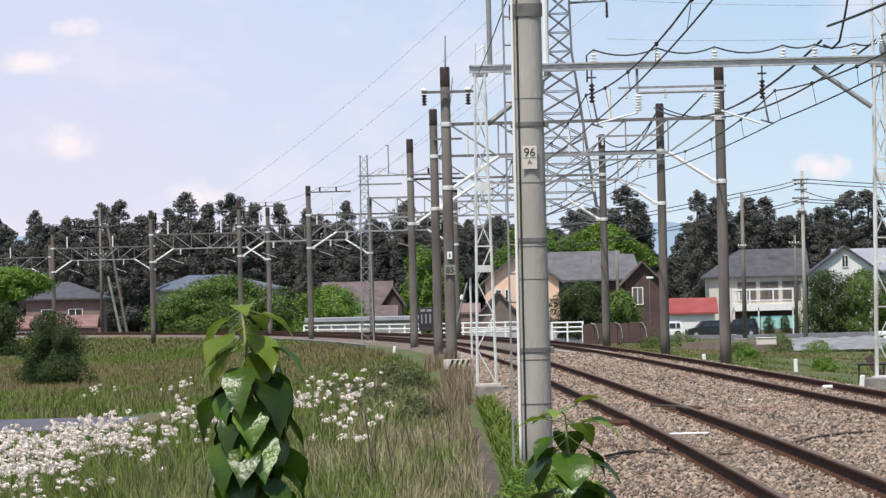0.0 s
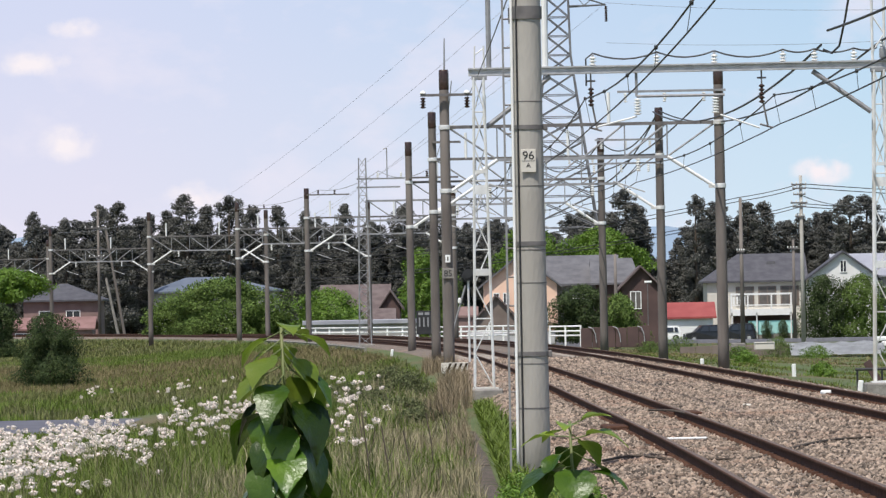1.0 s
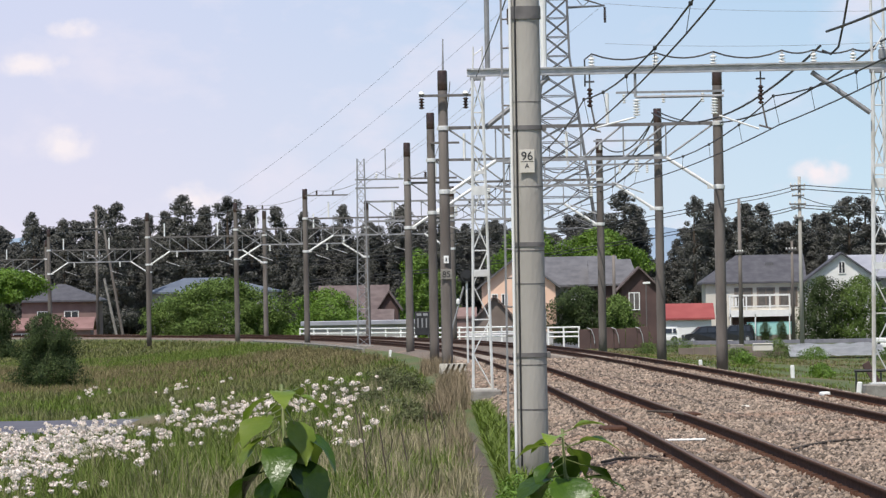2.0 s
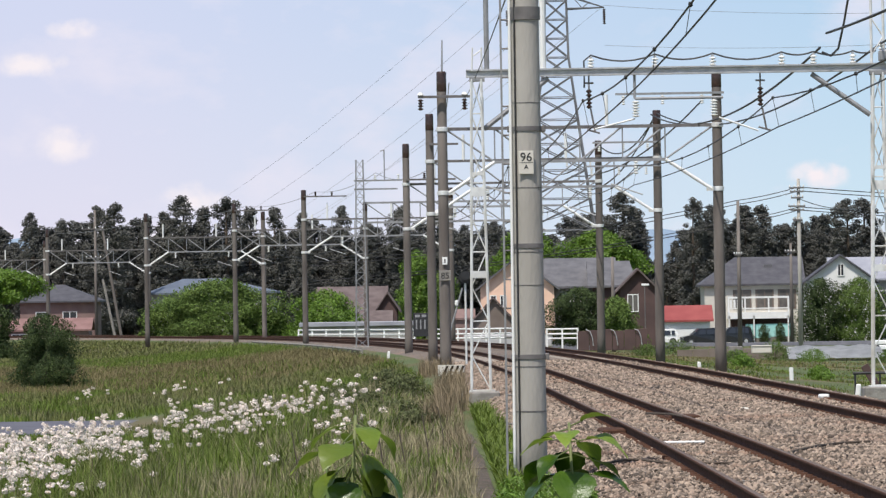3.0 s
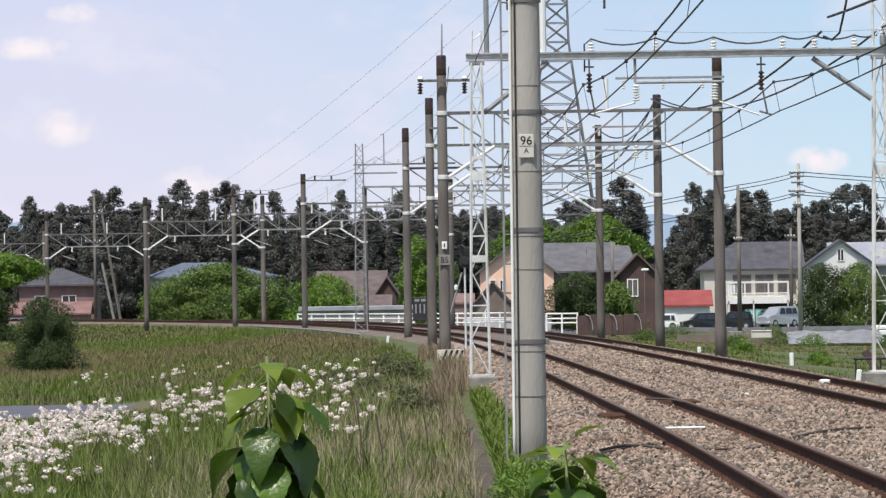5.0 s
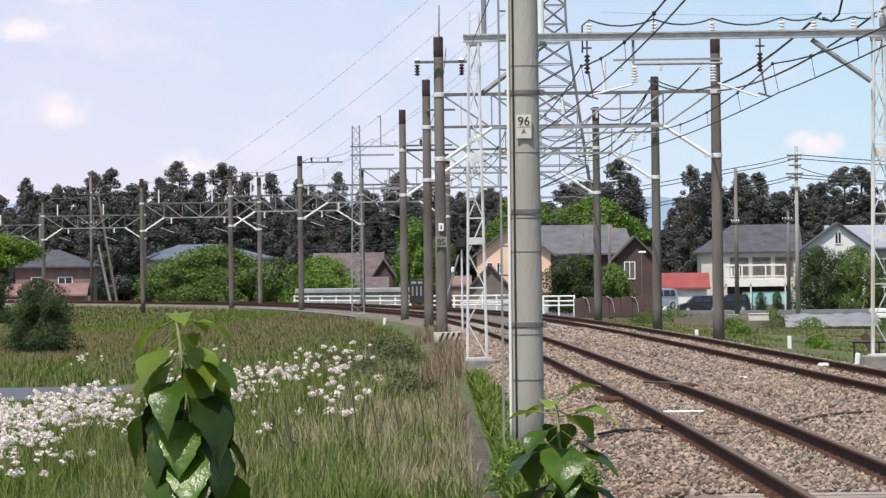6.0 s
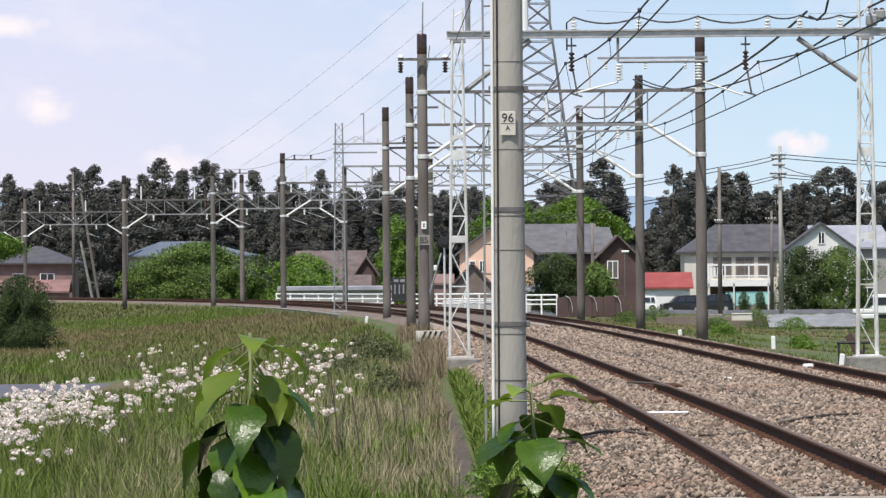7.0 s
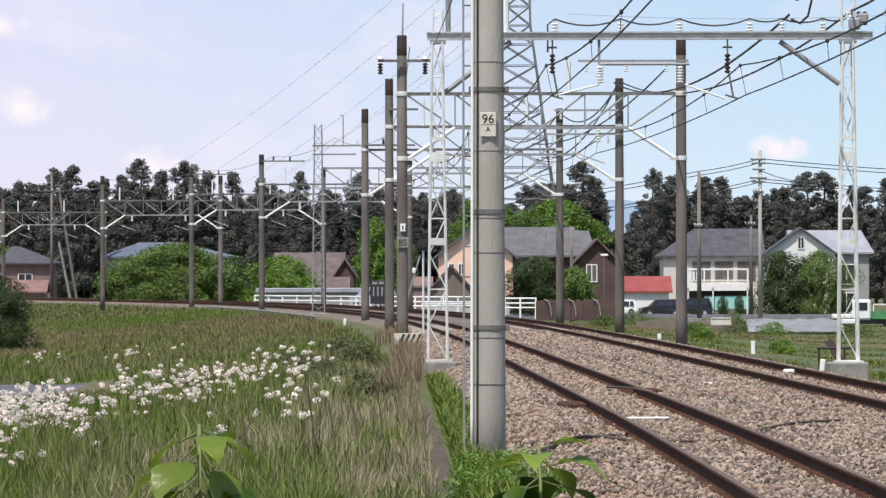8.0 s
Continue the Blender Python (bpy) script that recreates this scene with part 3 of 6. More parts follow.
def build_wood():
    """Six forms of cedar along the edge of the wood: scattered tall tops over a lower dense mass."""
    rng = random.Random(5)
    kinds = [conifer(s, 16.0, w) for s, w in ((11, 1.7), (12, 2.1), (13, 1.5), (14, 2.4), (15, 1.8), (16, 2.0))]
    # the tops that stand out: place along the edge, height of the top, breadth
    tall = ((-59.5, 12.6, 1.0), (-53.8, 12.9, 1.0), (-50.3, 12.3, 1.0), (-45.9, 13.8, 1.0), (-43.4, 13.9, 1.2), (-40.0, 12.7, 0.9),
            (-37.6, 14.0, 1.0), (-35.4, 15.4, 1.15), (-33.2, 14.6, 1.1), (-30.3, 14.2, 1.3), (-27.8, 13.2, 0.9), (-24.6, 14.5, 1.2),
            (-21.4, 13.3, 1.0), (-17.0, 13.9, 1.1), (-13.4, 12.6, 1.0), (-9.5, 13.0, 1.0), (-5.2, 12.0, 1.1), (1.2, 11.6, 1.2),
            (6.0, 12.4, 1.3), (16.6, 14.8, 1.5), (18.2, 13.8, 1.2), (24.7, 14.2, 0.85), (27.6, 13.0, 1.1), (30.9, 14.5, 1.6),
            (33.2, 14.0, 1.4), (37.4, 12.4, 1.2), (40.2, 13.2, 1.1), (42.8, 13.5, 1.2), (45.4, 13.8, 1.3), (48.5, 13.2, 1.1), (52.0, 13.8, 1.2))
    n = 0

    def plant(x, y, h, broad_by):
        nonlocal n
        m = pose(x, y, -1.6, 0, 0, rng.uniform(0, 360))
        k = (h + 1.6) / 16
        g = m @ Matrix.Diagonal((broad_by * k * rng.uniform(0.95, 1.2), broad_by * k, k, 1))
        if n < 6:
            kinds[n].matrix_world = g
        else:
            copy_thing(kinds[n % 6], g)
        n += 1
    for x, h, b in tall:
        plant(x, 600 + rng.uniform(-5, 5), h + (0.85 if x < 24 else 0.1) + rng.uniform(-0.3, 0.1), b)
    for y, step, low, high in ((606, 2.0, 9.6, 12.6), (618, 1.9, 10.4, 13.4), (634, 1.8, 10.8, 14.0)):
        x = -68.0
        while x < 66:
            q = x * 600 / y
            if 18.9 < q < 23.2:
                plant(x, y + rng.uniform(-4, 4), rng.uniform(6.0, 7.6), 1.3)
            else:
                dip = 1.0 if -14 < q < 10 else (1.3 if q > 23 else 0.2)
                plant(x + rng.uniform(-0.6, 0.6), y + rng.uniform(-5, 5), rng.uniform(low, high) - dip, 1.3)
            x += step * rng.uniform(0.75, 1.25)


build_wood()

broad("broadleaf_bush", "big bright green bush beside the track", pose(-21.2, 404, -1.3), 9.6, 5, 5.7, 18000, 0.2, LEAF_MID, 21)
broad("broadleaf_bush", "rounded bright green bush in a garden", pose(-25.2, 408, -1.3), 5, 4, 4.2, 7000, 0.2, LEAF_MID, 22)
broad("broadleaf_bush", "light green bush in front of a brown-roofed house", pose(-12.6, 398, -1.2), 5.4, 4, 4.6, 8000, 0.18, LEAF_LIGHT, 23)
broad("broadleaf_bush", "dark green garden bush beside the track", pose(-17.0, 404, -1.2), 4.2, 3, 2.9, 5000, 0.18, LEAF_MID, 33)
broad("garden_shrub", "dense dark green shrub in front of the peach house", pose(6.6, 352, -0.9), 4.2, 3, 4.0, 9000, 0.15, LEAF_DARK, 24)
broad("garden_shrub", "mid green shrub beside the brown house", pose(9.2, 352, -0.9), 2.8, 3, 3.3, 5000, 0.15, LEAF_MID, 25)
broad("broadleaf_tree", "bright yellow-green leafy tree behind the houses", pose(4.2, 470, -1.5), 5, 5, 10.6, 11000, 0.26, LEAF_LIGHT, 26, base=0.35)
broad("broadleaf_tree", "bright yellow-green leafy tree behind the houses", pose(10.6, 472, -1.5), 7.6, 5, 10.3, 13000, 0.26, LEAF_LIGHT, 27, base=0.4)
broad("broadleaf_tree", "climbing yellow-green tree behind the line poles", pose(-5.6, 420, -1.5), 3.2, 3, 8.2, 7000, 0.2, LEAF_LIGHT, 28, base=0.1)
broad("broadleaf_tree", "yellow-green leafy tree behind the line poles", pose(-3.4, 425, -1.5), 3.0, 3, 6.6, 6000, 0.2, LEAF_MID, 34, base=0.1)
broad("garden_shrub", "dense dark shrub in front of the white gabled house", pose(28.0, 421, -1.6), 4.0, 3, 5.4, 8000, 0.16, LEAF_DARK, 29)
broad("garden_shrub", "broad green shrub in front of the white gabled house", pose(31.2, 421, -1.6), 4.6, 3, 5.4, 9000, 0.16, LEAF_MID, 30)
broad("field_bush", "lone round dark green bush standing in the meadow", pose(-19.2, 220, -1.7), 2.7, 2.6, 3.5, 14000, 0.085, LEAF_DARK, 31, base=0.03)
broad("broadleaf_tree", "small yellow-green tree at the meadow's edge", pose(-36.2, 380, -1.6), 5, 4, 6.8, 6000, 0.2, LEAF_LIGHT, 32, base=0.66)
broad("garden_shrub", "dark clipped bush beside the far track", pose(-36.0, 372, -1.6), 3, 3, 4.2, 5000, 0.17, LEAF_DARK, 35)
for k, (x, y, h) in enumerate(((22.3, 428.5, 1.5), (23.6, 428.5, 1.6), (25.0, 428.5, 1.7))):
    broad("potted_shrub", "small dark green conical garden shrub", pose(x, y, -1.5), 0.8, 0.8, h, 900, 0.09, LEAF_DARK, 40 + k, "garden shrubs")

for k, (x, y, w, h, mat) in enumerate(((16.3, 284, 1.5, 1.25, LEAF_MID), (18.2, 280, 1.8, 0.8, LEAF_LIGHT), (13.0, 262, 1.2, 0.7, LEAF_MID), (21.8, 270, 2.2, 0.8, LEAF_MID), (11.2, 220, 1.0, 0.6, LEAF_LIGHT), (9.6, 300, 1.6, 0.8, LEAF_MID), (12.4, 330, 2.4, 1.0, LEAF_MID), (10.6, 160, 0.8, 0.5, LEAF_LIGHT))):
    broad("weed_bush", "scrubby green weeds in the field beyond the line", pose(x, y, ground_z(x, y) - 0.05), w, 0.9, h, 1200, 0.07, mat, 110 + k, "field weeds")


# ================= houses =================
def gable_roof(w, d, z0, z1, over, along_x=True, hip=(0, 0), thick=0.16):
    """Roof slabs over a w x d plan, eaves at z0, ridge at z1; hip: how far each ridge end draws in."""
    bm = bmesh.new()
    o = over
    if along_x:
        e = [(-o, -o), (w + o, -o), (w + o, d + o), (-o, d + o)]
        r = [(-o + hip[0], d / 2), (w + o - hip[1], d / 2)]
        slabs = [(0, 1, "b", "a"), (2, 3, "a", "b")]
        if hip[0]:
            slabs.append((3, 0, "a"))
        if hip[1]:
            slabs.append((1, 2, "b"))
    else:
        e = [(-o, -o), (w + o, -o), (w + o, d + o), (-o, d + o)]
        r = [(w / 2, -o + hip[0]), (w / 2, d + o - hip[1])]
        slabs = [(1, 2, "b", "a"), (3, 0, "a", "b")]
    for s in slabs:
        pts = []
        for k in s:
            x, y = (r[0] if k == "a" else r[1]) if isinstance(k, str) else e[k]
            pts.append((x, y, z1 if isinstance(k, str) else z0))
        top = [bm.verts.new((x, y, z + thick)) for x, y, z in pts]
        bot = [bm.verts.new((x, y, z)) for x, y, z in pts]
        bm.faces.new(top)
        bm.faces.new(bot[::-1])
        for i in range(len(pts)):
            j = (i + 1) % len(pts)
            bm.faces.new((top[i], bot[i], bot[j], top[j]))
    return bm


def window_part(parent, x, z, w, h, pane=WINDOW, y=0.0):
    f = part("window", boxes((x - 0.07, y - 0.07, z - 0.07, x + w + 0.07, y - 0.01, z), (x - 0.07, y - 0.07, z + h, x + w + 0.07, y - 0.01, z + h + 0.07),
                             (x - 0.07, y - 0.07, z, x, y - 0.01, z + h), (x + w, y - 0.07, z, x + w + 0.07, y - 0.01, z + h),
                             (x + w / 2 - 0.03, y - 0.06, z, x + w / 2 + 0.03, y - 0.01, z + h)), PAINT_WHITE, parent)
    part("pane", boxes((x, y - 0.035, z, x + w, y - 0.005, z + h)), pane, f)
    return f


def house(name, label, x, y, base, w, d, wall_h, rise, wall, roof, along_x=True, hip=(0, 0), over=0.45, turn=0, windows=(), group="village houses"):
    t = thing(name, pose(x, y, base, 0, 0, turn), label, "house", group)
    bm = bmesh.new()
    box(bm, 0, 0, -0.5, w, d, wall_h)
    if along_x:
        for xx in ((0,) if not hip[0] else ()) + ((w - 0.15,) if not hip[1] else ()):
            v = [bm.verts.new(p) for p in ((xx, 0, wall_h), (xx, d, wall_h), (xx, d / 2, wall_h + rise), (xx + 0.15, 0, wall_h), (xx + 0.15, d, wall_h), (xx + 0.15, d / 2, wall_h + rise))]
            for f in ((0, 1, 2), (5, 4, 3), (0, 3, 4, 1), (1, 4, 5, 2), (2, 5, 3, 0)):
                bm.faces.new([v[i] for i in f])
    else:
        for yy in (0, d - 0.15):
            v = [bm.verts.new(p) for p in ((0, yy, wall_h), (w, yy, wall_h), (w / 2, yy, wall_h + rise), (0, yy + 0.15, wall_h), (w, yy + 0.15, wall_h), (w / 2, yy + 0.15, wall_h + rise))]
            for f in ((2, 1, 0), (3, 4, 5), (0, 1, 4, 3), (1, 2, 5, 4), (2, 0, 3, 5)):
                bm.faces.new([v[i] for i in f])
    body = part("wall", bm, wall, t)
    slope = rise / (d / 2 if along_x else w / 2)
    part("roof", gable_roof(w, d, wall_h - over * slope + 0.02, wall_h + rise + 0.02, over, along_x, hip), roof, t)
    for wx, wz, ww, wh, *pane in windows:
        window_part(t, wx, wz, ww, wh, pane[0] if pane else WINDOW)
    return t


DARK_TILES = material("dark_slate_tiles", (0.06, 0.058, 0.07), (0.09, 0.088, 0.10), 1.5, 0.75, bump=0.3)


def build_village():
    h = house("white_house", "two-storey cream house with a dark grey hipped roof and white balcony", 18.7, 430, -1.4, 8.2, 8, 4.95, 2.1, WALL_CREAM, DARK_TILES,
              True, (3.2, 0), 0.4)
    for x in (2.5, 4.4, 6.3):
        w = part("window", boxes((x - 0.08, -0.05, 2.75, x + 1.48, -0.01, 4.42)), WALL_TAUPE, h, "brown window frame")
        for k in range(2):
            part("pane", boxes((x + 0.05 + 0.7 * k, -0.075, 2.85, x + 0.65 + 0.7 * k, -0.053, 4.32)), CURTAIN, w)
    bal = part("balcony", boxes((1.9, -1.3, 1.95, 7.1, 0, 2.5), (1.9, -1.34, 3.68, 7.1, -1.18, 3.84), (1.9, -1.32, 2.5, 2.04, -1.18, 3.68), (6.96, -1.32, 2.5, 7.1, -1.18, 3.68)), PAINT_WHITE, h, "white balcony slab and railing")
    for x in (3.3, 5.3):
        part("baluster", boxes((x, -1.31, 2.5, x + 0.13, -1.19, 3.68)), PAINT_WHITE, bal)
    part("middle_rail", boxes((2.04, -1.29, 2.78, 6.96, -1.21, 2.88)), PAINT_WHITE, bal)
    for k in range(4):
        part("panel", boxes((2.08 + k * 0.3, -1.27, 2.9, 2.26 + k * 0.3, -1.24, 3.6)), PAINT_WHITE, bal)
    for x in (1.95, 4.05, 6.95):
        part("post", boxes((x, -1.3, -0.5, x + 0.1, -1.2, 2.2)), PAINT_WHITE, h)
    # dark sheet on the wall stands in for the shade under the balcony
    part("carport_recess", boxes((2.2, -0.06, 0.0, 7.3, -0.015, 2.1)), WALL_BROWN, h, "dark panel painting the shade of the open ground floor under the balcony")
    part("chimney_vent", boxes((5.2, 2.2, 6.2, 5.9, 2.6, 6.55)), ROOF_GREY, h)
    house("gabled_house", "white house with a gable under a dark grey roof edge", 27.1, 426, -1.5, 5.8, 4.0, 5.1, 2.1, WALL_WHITE, DARK_TILES, False, over=0.35,
          windows=((2.7, 5.6, 0.45, 0.9),))
    house("metal_roofed_house", "white house under a pale metal roof", 29.8, 430.5, -1.5, 6.3, 7.0, 5.3, 1.7, WALL_GREY, ROOF_PALE, True, (0, 0.8), 0.4,
          windows=((3.6, 2.6, 1.6, 1.6), (3.6, 0.2, 1.6, 1.6)))
    house("peach_house", "peach rendered house with a grey tiled gable roof", -0.3, 384, -1.0, 5.6, 9, 4.35, 2.2, WALL_PEACH, ROOF_GREY, False, over=0.4,
          windows=((0.8, 2.95, 0.35, 0.75), (1.55, 2.95, 0.35, 0.75), (3.6, 1.2, 1.2, 1.2)))
    house("grey_roofed_house", "house with a broad grey tiled roof behind shrubs", 4.9, 388, -1.0, 4.9, 8, 4.4, 2.0, WALL_GREY, ROOF_GREY, True, (0, 0), 0.4, windows=((1.0, 2.0, 1.4, 1.2),))
    house("brown_house", "dark brown two-storey house with a grey roof", 10.2, 380, -1.0, 2.7, 6, 4.1, 1.35, WALL_BROWN, ROOF_BROWN, False, over=0.4, windows=((0.6, 2.4, 0.7, 1.2, CURTAIN),))
    house("grey_roofed_house", "house under a grey tiled roof with a small dormer", 8.3, 386, -1.0, 3.0, 7, 4.4, 1.7, WALL_BROWN, ROOF_GREY, True, (0, 0.5), 0.4)
    house("low_shed", "low dark shed with a sloping grey-brown roof", -0.9, 380.7, -0.9, 3.1, 2.6, 1.7, 1.7, WALL_TAUPE, ROOF_BROWN, False, over=0.3)
    house("rust_shed", "small rust-red shed beside the signal", -2.65, 380.7, -0.9, 1.8, 2.4, 1.9, 0.6, WALL_PINK, WALL_PINK, True, over=0.15)
    house("red_roofed_carport", "long low building with a red metal roof", 13.3, 418, -1.4, 5.3, 6, 1.9, 1.1, WALL_WHITE, ROOF_RED, True, over=0.3, windows=((1.0, 0.0, 1.4, 1.2),))
    house("brown_roofed_house", "low house with a faded red-brown tiled roof", -13.9, 412, -1.2, 5.6, 7, 2.9, 1.9, WALL_BROWN, ROOF_BROWN, True, (0.6, 0), 0.4, windows=((1.2, 0.7, 1.4, 1.1), (3.4, 0.7, 1.2, 1.1)))
    house("gabled_annex", "dark gabled annex with a red-brown roof edge", -8.6, 409, -1.2, 1.5, 6, 3.2, 1.1, WALL_BROWN, ROOF_BROWN, False, over=0.3)
    house("low_shed", "low shed with a faded pinkish roof", -9.8, 404, -1.2, 2.2, 3, 1.9, 0.9, WALL_BROWN, ROOF_BROWN, True, over=0.25)
    house("hip_roofed_house", "old house with a dark grey hipped roof and pinkish walls", -43.0, 468, -1.2, 6.9, 8, 4.35, 1.35, WALL_PINK, DARK_TILES, True, (3.6, 3.6), 0.5,
          windows=((1.5, 2.3, 1.2, 1.0), (4.0, 2.3, 1.2, 1.0), (1.2, 0.3, 1.6, 1.4)))
    house("pink_wing", "single-storey wing with a dusty pink roof", -45.2, 462, -1.2, 9.0, 4, 1.7, 0.9, WALL_PINK, material("dusty_pink_roof", (0.20, 0.11, 0.10), (0.26, 0.15, 0.14), 1, 0.8), True, over=0.3,
          windows=((2.0, 0.2, 1.4, 1.1),))
    house("blue_roofed_hall", "long hall with a blue-grey metal roof behind bushes", -28.6, 432, -1.2, 10.5, 9, 4.7, 1.1, WALL_GREY, material("blue_grey_metal_roof", (0.10, 0.12, 0.16), (0.14, 0.16, 0.20), 1, 0.6), True, (3.0, 5.0), 0.4)
    # turquoise sheet on a low garden wall
    t = thing("garden_wall", pose(22.0, 429, -1.5), "low block wall with a torn turquoise sheet over it", "wall")
    part("blocks", boxes((0, 0, -0.3, 4.1, 0.15, 0.5), bevel=0.02), CONCRETE_BASE, t)
    part("sheet", boxes((0.1, -0.03, 0.5, 4.0, 0.05, 1.6), (0.3, -0.035, 0.42, 2.2, 0.02, 0.5)), TURQUOISE, t, "torn turquoise plastic sheet")
    # road behind the track
    pts = [(70, 450, -1.5), (45, 419, -1.4), (28, 405, -1.3), (20, 398, -1.25), (12, 391, -1.05), (4, 378, -0.75), (-4, 374, -0.62), (-11, 381, -0.6), (-16.5, 386, -0.6)]
    v, f = [], []
    for k, (x, y, z) in enumerate(pts):
        for dy, dz in ((-3.4, -1.2), (-2.6, 0), (2.6, 0), (3.4, -1.2)):
            v.append((x, y + dy, z + dz))
    for k in range(len(pts) - 1):
        for c in range(3):
            f.append((4 * k + c, 4 * k + 4 + c, 4 * k + 5 + c, 4 * k + 1 + c))
    tagged(arrays("road", v, f, ASPHALT), "grey asphalt village road beyond the railway", "road", kind="structure")
    # grey-roofed low greenhouse and white road fence
    t = thing("long_shed", pose(-14.2, 392, -0.7), "long low shed with a flat pale grey roof", "shed")
    part("body", boxes((0, 0, -0.4, 8.8, 3, 1.25)), WALL_GREY, t)
    part("roof", boxes((-0.2, -0.25, 1.25, 9.0, 3.2, 1.62), bevel=0.05), ROOF_PALE, t, "pale grey metal roof")

    def fence(x0, y0, z0, x1, y1, z1, posts, label):
        e = thing("road_fence", Matrix(), label, "fence", "road fences")
        for k in range(posts):
            s = k / (posts - 1)
            x, y, z = x0 + (x1 - x0) * s, y0 + (y1 - y0) * s, z0 + (z1 - z0) * s
            part("post", boxes((x - 0.06, y - 0.06, z - 0.5, x + 0.06, y + 0.06, z + 0.95)), PAINT_WHITE, e)
        for h in (0.25, 0.55, 0.88):
            part("rail", bars(((x0, y0, z0 + h), (x1, y1, z1 + h), 0.055)), PAINT_WHITE, e)
    fence(-13.9, 377, -0.5, -4.9, 352, -0.5, 9, "white painted steel pipe fence along the road")
    fence(-3.8, 349, -0.5, 2.0, 344, -0.5, 7, "white painted steel pipe fence along the road")
    fence(4.2, 344, -0.6, 6.3, 344, -0.6, 3, "short white pipe fence beside the crossing road")
    # pale slab beyond the fence, a parked trailer roof
    t = thing("concrete_ramp", pose(-1.5, 352, -0.6), "pale concrete ramp beside the road fence", "ramp")
    part("slab", boxes((0, 0, -0.4, 6.2, 2, 0.55), bevel=0.08), material("pale_concrete", (0.42, 0.41, 0.42), (0.5, 0.49, 0.5), 1.5, 0.9), t)
    # dark hoop-topped panel fence
    t = thing("panel_fence", pose(5.5, 300, -0.55), "dark brown panel fence with bent pale hoops", "fence")
    for k in range(6):
        part("panel", boxes((k * 0.69, 0.03 * (k % 2), -0.3, k * 0.69 + 0.67, 0.06 + 0.03 * (k % 2), 0.86 + 0.05 * (k % 3)), bevel=0.015), WALL_BROWN, t)
    for k in (1, 3, 5):
        part("hoop", tube_along([(k * 0.72 - 0.25, -0.08, 0.95), (k * 0.72, -0.1, 0.85), (k * 0.72 + 0.14, -0.1, 0.5), (k * 0.72 + 0.2, -0.1, 0.0)], 0.025), STEEL, t, "bent pale steel hoop")
    # dark notice board
    t = thing("notice_board", pose(-4.15, 300, -0.6), "dark notice board on two posts beside the track", "sign board")
    part("board", boxes((-0.1, 0, 0.75, 0.8, 0.08, 2.15), bevel=0.02), PAINT_BLACK, t)
    for x in (0.0, 0.66):
        part("post", boxes((x, 0.02, -0.5, x + 0.06, 0.07, 0.8)), STEEL_DARK, t)
    for k in range(3):
        part("lettering_bar", boxes((0.05 + k * 0.25, -0.012, 1.2, 0.13 + k * 0.25, -0.004, 1.75)), STEEL_GREY, t, "faded pale lettering bar")
    part("lettering_bar", boxes((0.02, -0.012, 1.9, 0.3, -0.004, 2.05)), STEEL_GREY, t)
    part("lettering_bar", boxes((0.4, -0.012, 1.9, 0.68, -0.004, 2.05)), STEEL_GREY, t)


build_village()


